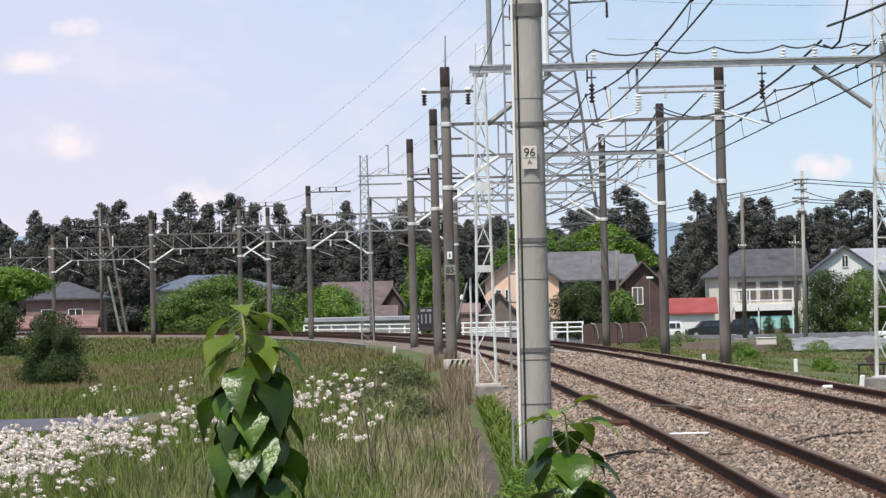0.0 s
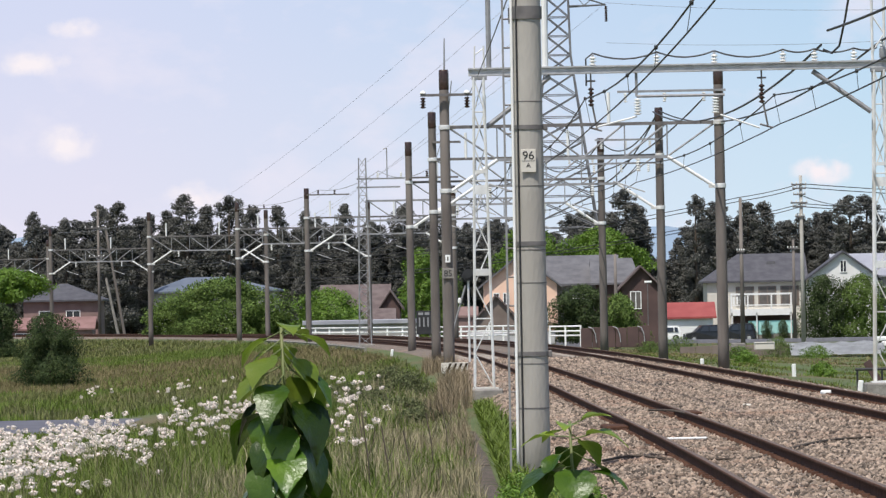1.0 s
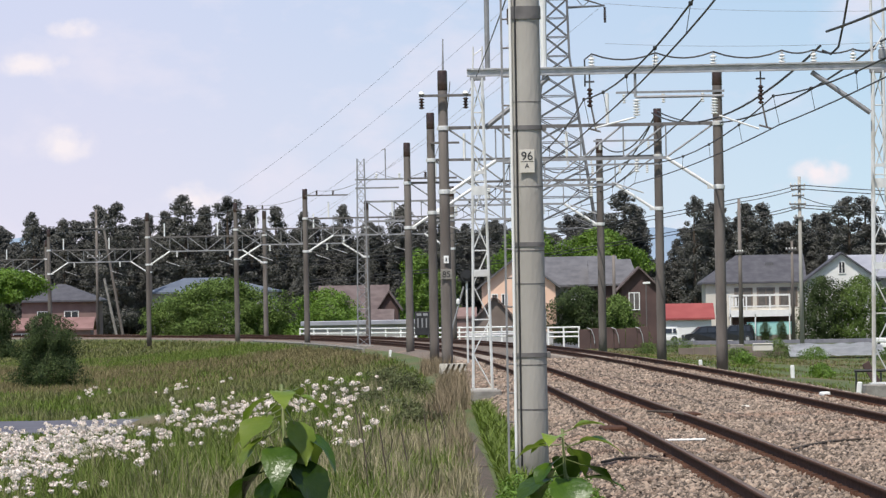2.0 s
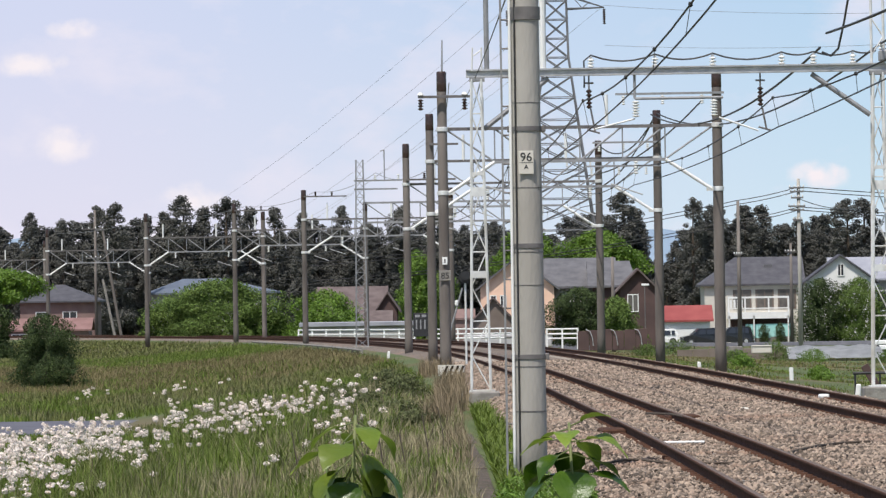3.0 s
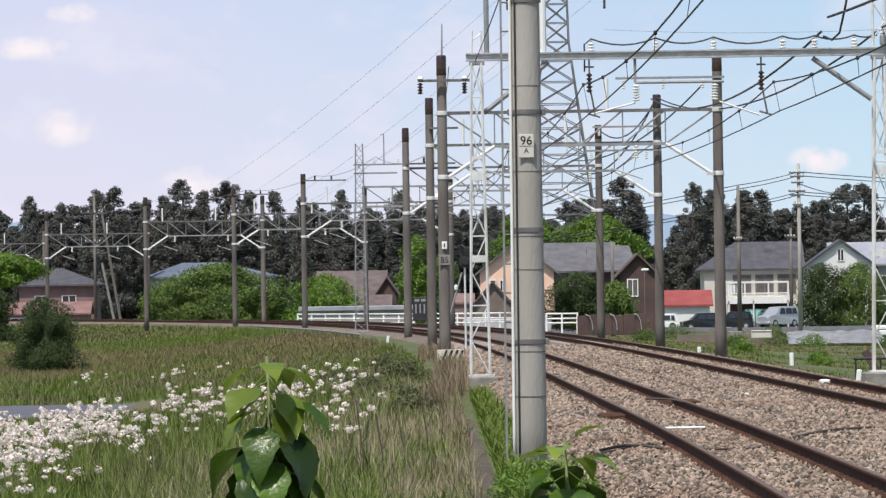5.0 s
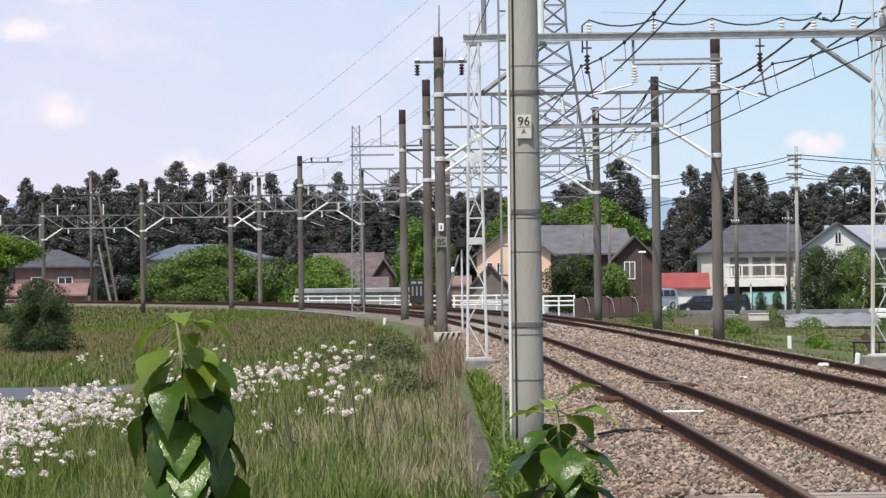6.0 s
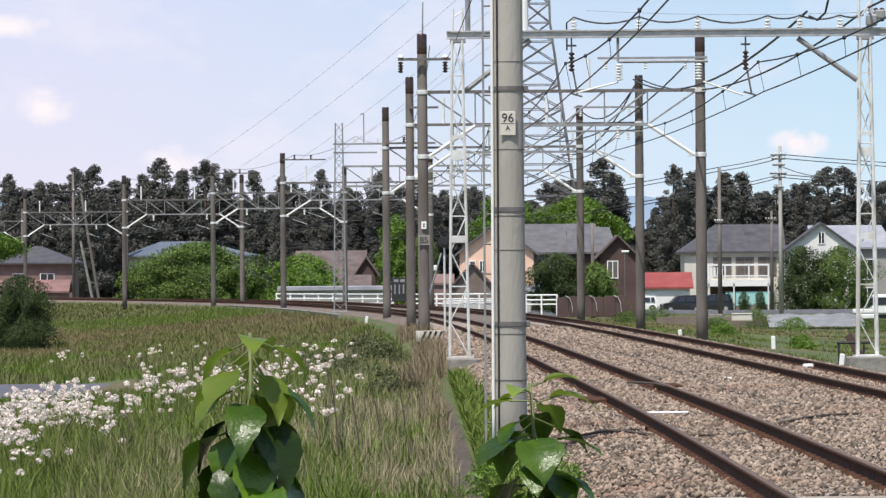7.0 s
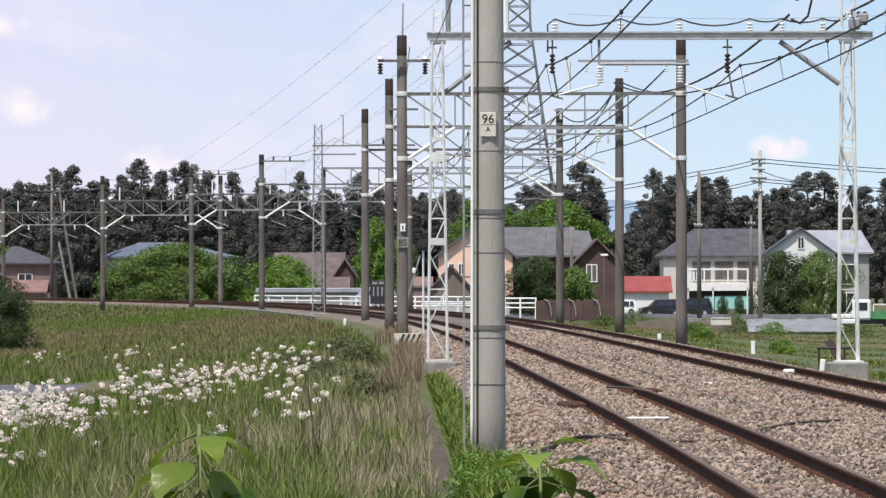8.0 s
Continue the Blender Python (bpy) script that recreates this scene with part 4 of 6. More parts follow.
# ================= vehicles =================
def car(name, label, m, length, height, width, paint, cab=(0.2, 0.92), group=""):
    """A small car facing -x: body, cabin with windows, wheels, lamps. Returns the thing and its wheels."""
    t = thing(name, m, label, "car", group)
    L, H, Wd = length, height, width
    prof = [(0.0, 0.30), (0.0, 0.62 * H * 0.8), (0.10 * L, 0.56 * H), (cab[0] * L, 0.60 * H), (cab[0] * L + 0.18 * L, 0.97 * H), (cab[1] * L - 0.05 * L, H), (cab[1] * L + 0.02 * L, 0.95 * H),
            (0.995 * L, 0.62 * H), (L, 0.35), (0.98 * L, 0.22), (0.03 * L, 0.22)]
    bm = bmesh.new()
    a = [bm.verts.new((x, -Wd / 2 + (0.12 if z > 0.62 * H else 0), z)) for x, z in prof]
    b = [bm.verts.new((x, Wd / 2 - (0.12 if z > 0.62 * H else 0), z)) for x, z in prof]
    bm.faces.new(a[::-1])
    bm.faces.new(b)
    for i in range(len(prof)):
        j = (i + 1) % len(prof)
        bm.faces.new((a[i], a[j], b[j], b[i]))
    bmesh.ops.recalc_face_normals(bm, faces=bm.faces)
    body = part("body", bm, paint, t)
    c0, c1 = cab[0] * L, cab[1] * L
    y = -Wd / 2 + 0.055
    for x0, x1, x2, x3 in ((c0 + 0.13 * L, c0 + 0.2 * L, c0 + 0.33 * L, c0 + 0.33 * L), (c0 + 0.36 * L, c0 + 0.36 * L, c0 + 0.55 * L, c0 + 0.55 * L), (c0 + 0.58 * L, c0 + 0.58 * L, c1 - 0.02 * L, c1)):
        bm = bmesh.new()
        v = [bm.verts.new(p) for p in ((x0, y - 0.075, 0.63 * H), (x3, y - 0.075, 0.63 * H), (x2, y + 0.03, 0.91 * H), (x1, y + 0.03, 0.91 * H))]
        w = [bm.verts.new((p.co.x, p.co.y + 0.09, p.co.z)) for p in v]
        bm.faces.new(v)
        bm.faces.new(w[::-1])
        for i in range(4):
            bm.faces.new((v[i], w[i], w[(i + 1) % 4], v[(i + 1) % 4]))
        part("side_window", bm, WINDOW, body)
    wheels = []
    for x in (0.19 * L, 0.82 * L):
        for yy in (-Wd / 2 + 0.06, Wd / 2 - 0.06):
            e = lathe(bmesh.new(), [(0.16, -0.09), (0.27, -0.085), (0.29, -0.05), (0.29, 0.05), (0.27, 0.085), (0.16, 0.09)], 16)
            w = part("wheel", e, PAINT_BLACK, t)
            w.matrix_basis = pose(x, yy, 0.29, 90)
            rim = lathe(bmesh.new(), [(0.06, 0.075), (0.155, 0.08), (0.165, 0.095), (0.03, 0.1)], 12)
            box(rim, -0.02, -0.15, 0.08, 0.02, 0.15, 0.105)
            part("rim", rim, STEEL, w)
            wheels.append((w, x, yy))
    part("headlight", boxes((-0.01, -Wd / 2 + 0.08, 0.42 * H, 0.08, -Wd / 2 + 0.4, 0.5 * H), bevel=0.02), PORCELAIN, body)
    part("tail_light", boxes((L - 0.04, -Wd / 2 + 0.05, 0.45 * H, L + 0.012, -Wd / 2 + 0.2, 0.62 * H), bevel=0.015), ROOF_RED, body)
    part("bumper", boxes((-0.05, -Wd / 2 + 0.05, 0.24, 0.1, Wd / 2 - 0.05, 0.42), bevel=0.04), paint, body)
    part("bumper", boxes((L - 0.08, -Wd / 2 + 0.05, 0.24, L + 0.05, Wd / 2 - 0.05, 0.42), bevel=0.04), paint, body)
    return t, wheels


SILVER = material("silver_car_paint", (0.52, 0.53, 0.56), (0.56, 0.57, 0.60), 2, 0.3, 0.5)
BLACK_CAR = material("black_car_paint", (0.015, 0.016, 0.02), (0.022, 0.023, 0.027), 2, 0.2)
van, van_wheels = car("minivan", "silver compact van driving along the village road", pose(40, 440, -1.45), 3.3, 1.62, 1.48, SILVER)
car("parked_car", "dark parked hatchback in front of the red-roofed building", pose(16.1, 414.5, -1.55, 0, 0, 8), 3.4, 1.45, 1.5, BLACK_CAR, (0.22, 0.9), "parked cars")
car("parked_car", "dark parked car beside the cream house", pose(18.9, 419, -1.55, 0, 0, 5), 3.2, 1.5, 1.5, BLACK_CAR, (0.22, 0.9), "parked cars")
car("parked_van", "white parked van beside the wooden shed", pose(13.2, 415, -1.45, 0, 0, 5), 2.6, 1.3, 1.4, PAINT_WHITE, (0.2, 0.9), "parked cars")

def light_truck(m):
    """A small white farm truck with a green load bed and a low white bonnet."""
    t = thing("farm_truck", m, "small white farm truck with green load bed", "truck")
    cab = part("cab", boxes((1.25, 0, 0.55, 2.45, 1.4, 1.85), bevel=0.12), PAINT_WHITE, t)
    part("windscreen", boxes((1.22, 0.12, 1.15, 1.28, 1.28, 1.7)), WINDOW, cab)
    part("side_window", boxes((1.5, -0.02, 1.15, 2.2, 0.04, 1.65)), WINDOW, cab)
    part("bonnet", boxes((0.0, 0.05, 0.62, 1.22, 1.35, 0.92), bevel=0.06), PAINT_WHITE, t)
    part("bumper", boxes((-0.12, 0.02, 0.3, 0.02, 1.38, 0.5), bevel=0.03), PAINT_BLACK, t)
    part("load_bed", boxes((2.5, 0, 0.6, 4.4, 1.4, 0.72), (2.5, 0, 0.72, 4.4, 0.05, 1.1), (2.5, 1.35, 0.72, 4.4, 1.4, 1.1), (4.35, 0, 0.72, 4.4, 1.4, 1.1)), GREEN_PAINT, t, "green drop-sided load bed")
    part("chassis", boxes((0.05, 0.2, 0.28, 4.3, 1.2, 0.6)), PAINT_BLACK, t)
    for x in (0.65, 3.6):
        for y in (0.02, 1.38):
            w = part("wheel", lathe(bmesh.new(), [(0.12, -0.08), (0.28, -0.08), (0.3, 0), (0.28, 0.08), (0.12, 0.08)], 14), PAINT_BLACK, t)
            w.matrix_basis = pose(x, y, 0.3, 90)
            part("rim", lathe(bmesh.new(), [(0.04, 0.07), (0.13, 0.085), (0.14, 0.095), (0.03, 0.1)], 10), STEEL, w)
    part("load_rail", boxes((2.55, 0, 1.5, 4.4, 0.06, 1.58), (2.55, 0, 1.1, 2.62, 0.06, 1.55), (4.33, 0, 1.1, 4.4, 0.06, 1.55)), PAINT_WHITE, t)


light_truck(pose(25.0, 326, -1.62))


# ================= steel portal over the tracks =================
def lattice_mast(parent, x, z0, z1, w0, w1, mat, panels, depth=0.35, leg=0.034, open_below=-9.0):
    """Four legs with rungs and diagonals between them."""
    for sx in (-1, 1):
        for sy in (-1, 1):
            part("leg", bars(((x + sx * w0 / 2, sy * depth / 2, z0), (x + sx * w1 / 2, sy * depth / 2, z1), leg), n=6), mat, parent)
    for sy in (-1, 1):
        for k in range(panels):
            f0, f1 = k / panels, (k + 1) / panels
            a, b = w0 + (w1 - w0) * f0, w0 + (w1 - w0) * f1
            za, zb = z0 + (z1 - z0) * f0, z0 + (z1 - z0) * f1
            if za < open_below and sy > 0:
                continue
            s = 1 if (k % 2 == 0) == (sy > 0) else -1
            part("lacing", bars(((x - s * a / 2, sy * depth / 2, za), (x + s * b / 2, sy * depth / 2, zb), leg * 0.42), n=5), mat, parent)
    for k in range(panels):
        f = k / panels
        a, z = w0 + (w1 - w0) * f, z0 + (z1 - z0) * f
        if k % 2 == 0:
            part("rung", bars(((x - a / 2, -depth / 2, z), (x + a / 2, -depth / 2, z), leg * 0.45), n=5), mat, parent)


def steel_portal():
    t = thing("steel_portal", pose(0, 108, 0), "silver lattice-mast portal with a grey box beam over both tracks", "catenary portal")
    for x, zb in ((-0.10, -0.09), (8.52, -0.12)):
        base = part("foundation", boxes((x - 0.43, -0.5, -0.75, x + 0.40, 0.5, zb), bevel=0.03), CONCRETE_BASE, t, "rough concrete foundation block")
        part("base_plate", boxes((x - 0.30, -0.3, zb, x + 0.30, 0.3, zb + 0.03)), STEEL_WHITE, base)
        lattice_mast(t, x, zb + 0.03, 6.62, 0.41, 0.21, STEEL_WHITE, 9, open_below=2.6)
        for hw, za, zz in ((0.16, 2.35, 2.5), (0.13, 4.1, 4.3), (0.13, 4.55, 4.62)):
            part("splice_plate", boxes((x - hw, -0.2, za, x + hw, -0.18, zz)), STEEL_WHITE, t)
    bm = bmesh.new()
    sec = [(-0.1, 6.66), (0.1, 6.66), (0.1, 6.69), (0.02, 6.70), (0.02, 6.79), (0.1, 6.80), (0.1, 6.83), (-0.1, 6.83), (-0.1, 6.80), (-0.02, 6.79), (-0.02, 6.70), (-0.1, 6.69)]
    ends = [[bm.verts.new((x, yy, z)) for yy, z in sec] for x in (-0.32, 9.05)]
    bm.faces.new(ends[0])
    bm.faces.new(ends[1][::-1])
    for i in range(12):
        j = (i + 1) % 12
        bm.faces.new((ends[0][i], ends[1][i], ends[1][j], ends[0][j]))
    bmesh.ops.recalc_face_normals(bm, faces=bm.faces)
    part("beam", bm, STEEL, t, "grey steel I-beam")
    part("seat_plate", boxes((-0.25, -0.2, 6.58, 0.08, 0.2, 6.66)), STEEL_GREY, t)
    part("seat_plate", boxes((8.36, -0.2, 6.58, 8.70, 0.2, 6.66)), STEEL_GREY, t)
    part("knee_brace", bars(((0.05, 0, 5.55), (1.45, 0, 6.62), 0.055)), STEEL_GREY, t)
    part("knee_brace", bars(((8.35, 0, 5.72), (7.10, 0, 6.62), 0.055)), STEEL_GREY, t)
    part("mast_stub", bars(((-0.19, -0.1, 6.8), (-0.17, -0.1, 7.3), 0.02), ((0.02, -0.1, 6.8), (0.02, -0.1, 7.3), 0.02), ((-0.19, -0.1, 7.1), (0.02, -0.1, 7.25), 0.014), n=6), STEEL_WHITE, t)
    part("upright", bars(((0.13, 0, 6.8), (0.13, 0, 9.6), 0.055)), STEEL_GREY, t, "grey steel lightning post")
    part("upright", bars(((1.34, 0, 6.8), (1.34, 0, 8.6), 0.07)), PAINT_WHITE, t, "white post on the beam")
    part("upright", bars(((8.40, 0, 6.8), (8.40, 0, 8.2), 0.03), ((8.66, 0, 6.8), (8.66, 0, 8.2), 0.03), ((8.40, 0, 7.0), (8.66, 0, 7.4), 0.018), ((8.66, 0, 7.4), (8.40, 0, 7.8), 0.018)), STEEL_WHITE, t)
    for x in (2.37, 3.75, 4.99, 6.47, 7.15, 8.0):
        ins = part("post_insulator", insulator(bmesh.new(), (x, 0, 6.83), 0.2, 0.075, 3), PORCELAIN, t, "white porcelain post insulator")
        part("cap", boxes((x - 0.03, -0.03, 7.03, x + 0.03, 0.03, 7.07)), STEEL, ins)
    for x in (2.32, 6.0):
        part("hanging_insulator", insulator(bmesh.new(), (x, 0, 5.95), 0.42, 0.065, 5), PORCELAIN_BROWN, t, "dark brown hanging insulator string")
        part("hanger", bars(((x, 0, 6.35), (x, 0, 6.68), 0.018), ((x - 0.1, 0, 6.5), (x + 0.1, 0, 6.5), 0.02)), STEEL_DARK, t)
        part("drop_rod", bars(((x + 0.03, 0, 5.95), (x + 0.12, 0, 5.45), 0.02), ((x - 0.05, 0, 5.5), (x + 0.22, 0, 5.42), 0.02)), STEEL_DARK, t)
    part("bracket", bars(((3.3, 0, 6.66), (3.3, 0, 6.15), 0.03), ((3.3, 0, 6.15), (5.2, 0, 6.15), 0.03)), STEEL_GREY, t, "grey bracket under the beam")
    for x in (3.32, 5.0):
        part("white_insulator", insulator(bmesh.new(), (x, 0, 5.75), 0.36, 0.08, 6), PORCELAIN, t, "ribbed white insulator")
    part("steady_arm", bars(((5.1, 0, 5.72), (5.95, 0, 5.42), 0.02)), PAINT_WHITE, t)
    part("steady_arm", bars(((3.3, 0, 5.72), (2.4, 0, 5.5), 0.02)), PAINT_WHITE, t)
    part("switchgear", boxes((8.55, -0.25, 6.86, 8.78, 0.1, 7.1), (8.72, -0.2, 7.0, 8.95, 0.05, 7.2), bevel=0.03), STEEL_GREY, t, "small grey cable junction boxes")
    for x in (8.6, 8.75, 8.88):
        part("bushing", insulator(bmesh.new(), (x, -0.1, 6.95), 0.3, 0.055, 4), PORCELAIN_BROWN if x > 8.7 else PORCELAIN, t)
    # looping jumper cable along the beam
    top = [(2.22, 0, 6.4), (2.22, 0, 6.98), (2.37, 0, 7.1)]
    xs = [2.37, 3.75, 4.99, 6.47, 7.15, 8.0, 8.5]
    for a, b in zip(xs, xs[1:]):
        top += [tuple(p) for p in sag((a, 0, 7.1), (b, 0, 7.1), 0.1 * (b - a), 6)][1:]
    part("jumper_cable", tube_along(top, 0.02), CABLE, t, "black looping jumper cable")


steel_portal()


def truss_mast():
    t = thing("truss_portal", pose(-6.35, 261, -0.17), "grey steel truss mast with cross arms and a trussed beam", "catenary portal")
    lattice_mast(t, 0, 0, 9.7, 0.62, 0.36, STEEL_GREY, 20, 0.4, 0.035)
    part("foundation", boxes((-0.5, -0.5, -0.5, 0.5, 0.5, 0.05), bevel=0.03), CONCRETE_BASE, t)
    part("cross_arm", boxes((-0.3, -0.05, 8.58, 2.2, 0.05, 8.66)), STEEL_GREY, t)
    part("cross_arm", boxes((-0.3, -0.05, 8.14, 1.95, 0.05, 8.22)), STEEL_GREY, t)
    for x in (0.8, 2.0):
        part("post_insulator", insulator(bmesh.new(), (x, 0, 8.66), 0.28, 0.07, 3), PORCELAIN, t)
    part("rod", bars(((1.28, 0, 8.6), (1.28, 0, 10.2), 0.03), ((1.1, 0, 10.15), (1.3, 0, 10.2), 0.025)), STEEL_GREY, t)
    span = 8.7
    part("top_chord", boxes((0.2, -0.05, 7.42, span, 0.05, 7.52)), STEEL_GREY, t)
    part("bottom_chord", boxes((0.2, -0.05, 6.4, span, 0.05, 6.5)), STEEL_GREY, t)
    for k in range(6):
        x = 0.3 + k * 1.4
        part("web_diagonal", bars(((x, 0, 7.45), (x + 1.4, 0, 6.45), 0.03)), STEEL_GREY, t)
        part("web_post", bars(((x + 1.4, 0, 6.45), (x + 1.4, 0, 7.45), 0.025)), STEEL_GREY, t)
    pole = lathe(bmesh.new(), [(0.185, -0.5), (0.165, 4.5), (0.15, 9.3), (0.13, 9.34)], 14, (span, 0, 0))
    part("pole", pole, CONCRETE_OLD, t, "weathered brown-grey concrete pole", True)


truss_mast()


portal(431, -37.2, -28.6, base=-0.2)
portal(486, -51.5, -42.2, base=-0.3)


# fittings on the line poles
def pole_fittings():
    def arm(name_label, y, x0, x1, z, posts, ins_down=False):
        t = thing("cross_arm", pose(0, y, z), name_label, "cross arm", "pole cross arms")
        part("bar", boxes((x0, -0.05, -0.04, x1, 0.05, 0.04)), STEEL_DARK, t)
        for x in posts:
            if ins_down:
                part("hanging_insulator", insulator(bmesh.new(), (x, 0, -0.42), 0.36, 0.09, 4), PORCELAIN_BROWN, t, "dark hanging insulator")
                part("cap", lathe(bmesh.new(), [(0.05, 0.03), (0.11, 0.06), (0.06, 0.14)], 10, (x, 0, 0)), PORCELAIN, t)
            else:
                part("post_insulator", insulator(bmesh.new(), (x, 0, 0.04), 0.26, 0.075, 3), PORCELAIN_BROWN, t)
        return t
    arm("dark steel cross arm on the tall pole with hanging insulators", 157.7, -1.98, -0.3, 8.36, (-1.9, -0.52), True)
    arm("dark steel bracket arm with one insulator", 191.8, -2.0, -0.9, 8.0, (-1.55,))
    arm("dark steel bracket arm with one insulator", 225.8, -3.42, -1.2, 7.55, (-2.6,))
    arm("dark steel bracket arm with two insulators", 307.8, -10.9, -8.3, 8.75, (-10.2, -9.2))
    arm("dark steel bracket arm with two insulators", 343.8, -16.9, -14.6, 8.7, (-16.1, -15.1))
    for y, x0, x1, z in ((157.8, 4.2, 7.4, 8.35), (191.7, 4.2, 6.6, 7.95), (191.7, 3.9, 6.6, 7.05), (225.7, 2.5, 5.2, 8.35)):
        t = thing("cross_arm", pose(0, y, z), "long thin steel feeder arm on the pole", "cross arm", "pole cross arms")
        part("bar", boxes((x0, -0.04, -0.035, x1 + 0.2, 0.04, 0.035)), STEEL_GREY, t)
        for k in range(3):
            part("insulator", insulator(bmesh.new(), (x0 + 0.25 + k * (x1 - x0) / 2.6, 0, -0.34), 0.3, 0.06, 4), PORCELAIN, t)
    rod = thing("lightning_rod", pose(-1.22, 158, 9.1), "thin steel lightning rod on the tall pole", "rod")
    part("rod", bars(((0, 0, 0), (0.02, 0, 1.05), 0.03, 0.018)), STEEL_GREY, rod)
    for z, w, h, txt in ((2.6, 0.36, 0.32, "85"), (3.1, 0.16, 0.24, "")):
        t = thing("number_plate_sign", pose(-1.22, 157.79, z), "small pale number plate on the weathered pole", "sign")
        part("plate", boxes((-w / 2, -0.02, 0, w / 2, 0.0, h), bevel=0.008), CONCRETE_BASE if txt else PAINT_WHITE, t)
        if txt:
            lettering(txt, t, (0, -0.026, 0.07), 0.27)
        else:
            part("mark", boxes((-0.02, -0.026, 0.06, 0.02, -0.021, 0.18)), PAINT_BLACK, t)


def lettering(txt, parent, at, size):
    cu = bpy.data.curves.new("lettering", "FONT")
    cu.body, cu.size, cu.align_x, cu.extrude = txt, size, "CENTER", 0.002
    cu.materials.append(PAINT_BLACK)
    ob = new("lettering", cu)
    ob.parent = parent
    ob.matrix_basis = pose(*at, 90)
    return ob


pole_fittings()


# ================= the near pole =================
def near_pole():
    X, Y = 0.50, 55.8
    t = thing("near_line_pole", pose(X, Y, 0), "tall grey concrete line pole with steel bands", "pole")
    pole = part("pole", lathe(bmesh.new(), [(0.178, -0.8), (0.174, 0.2), (0.163, 3.2), (0.157, 5.6), (0.152, 6.6), (0.14, 6.64)], 40), CONCRETE, t, "smooth light grey concrete shaft", True)
    for z, h, r in ((0.52, 0.02, 0.004), (1.13, 0.055, 0.012), (1.02, 0.016, 0.004), (1.93, 0.014, 0.004), (2.37, 0.055, 0.010), (2.30, 0.016, 0.004), (3.02, 0.014, 0.004), (3.68, 0.055, 0.012), (3.97, 0.014, 0.004), (4.97, 0.15, 0.018)):
        R = 0.1745 - z * 0.0035 + r
        part("band", lathe(bmesh.new(), [(R - 0.02, -h / 2), (R, -h / 2 + 0.003), (R, h / 2 - 0.003), (R - 0.02, h / 2)], 40, (0, 0, z)), STEEL_DARK, pole, "dark steel band")
    for z in (3.68, 1.13):
        for s in (-1, 1):
            part("clamp_bolt", boxes((s * 0.165, -0.05, z - 0.035, s * 0.165 + s * 0.05, 0.05, z + 0.035) if s > 0 else (-0.215, -0.05, z - 0.035, -0.165, 0.05, z + 0.035), bevel=0.008), STEEL_DARK, pole)
    # cable and pale pipe down the side
    def side(z, a, r):
        R = 0.1745 - z * 0.0035 + r
        return (-R * math.cos(a), -R * math.sin(a), z)
    part("cable_pipe", tube_along([side(z, 0.28, 0.022) for z in np.linspace(-0.3, 6.5, 16)], 0.018, 8), PAINT_WHITE, t, "pale plastic cable pipe", True)
    part("earth_cable", tube_along([side(z, 0.80, 0.012) for z in np.linspace(-0.3, 6.5, 16)], 0.011, 8), CABLE, t, "black earth cable", True)
    # number plate
    pl = part("plate", boxes((-0.005, -0.198, 3.17, 0.165, -0.186, 3.43), bevel=0.004), WALL_CREAM, t, "pale number plate")
    pl.matrix_basis = pose(-0.09, 0.005, 0, 0, 0, 0)
    part("plate_line", boxes((0.005, -0.2005, 3.295, 0.155, -0.1985, 3.3)), PAINT_BLACK, pl)
    lettering("96", pl, (0.08, -0.2, 3.315), 0.135)
    lettering("A", pl, (0.08, -0.2, 3.225), 0.075)
    # ladder on the far side
    lad = thing("pole_ladder", pose(X - 0.27, Y + 0.35, 0), "slim grey steel ladder fixed behind the pole", "ladder")
    part("rail", boxes((-0.012, -0.02, -0.35, 0.012, 0.02, 6.5)), STEEL_GREY, lad)
    part("rail", boxes((0.29, -0.02, -0.35, 0.314, 0.02, 6.5)), STEEL_GREY, lad)
    for k in range(20):
        z = 0.05 + 0.325 * k
        part("rung", bars(((0, 0, z), (0.3, 0, z), 0.011), n=6), STEEL_DARK, lad)


near_pole()


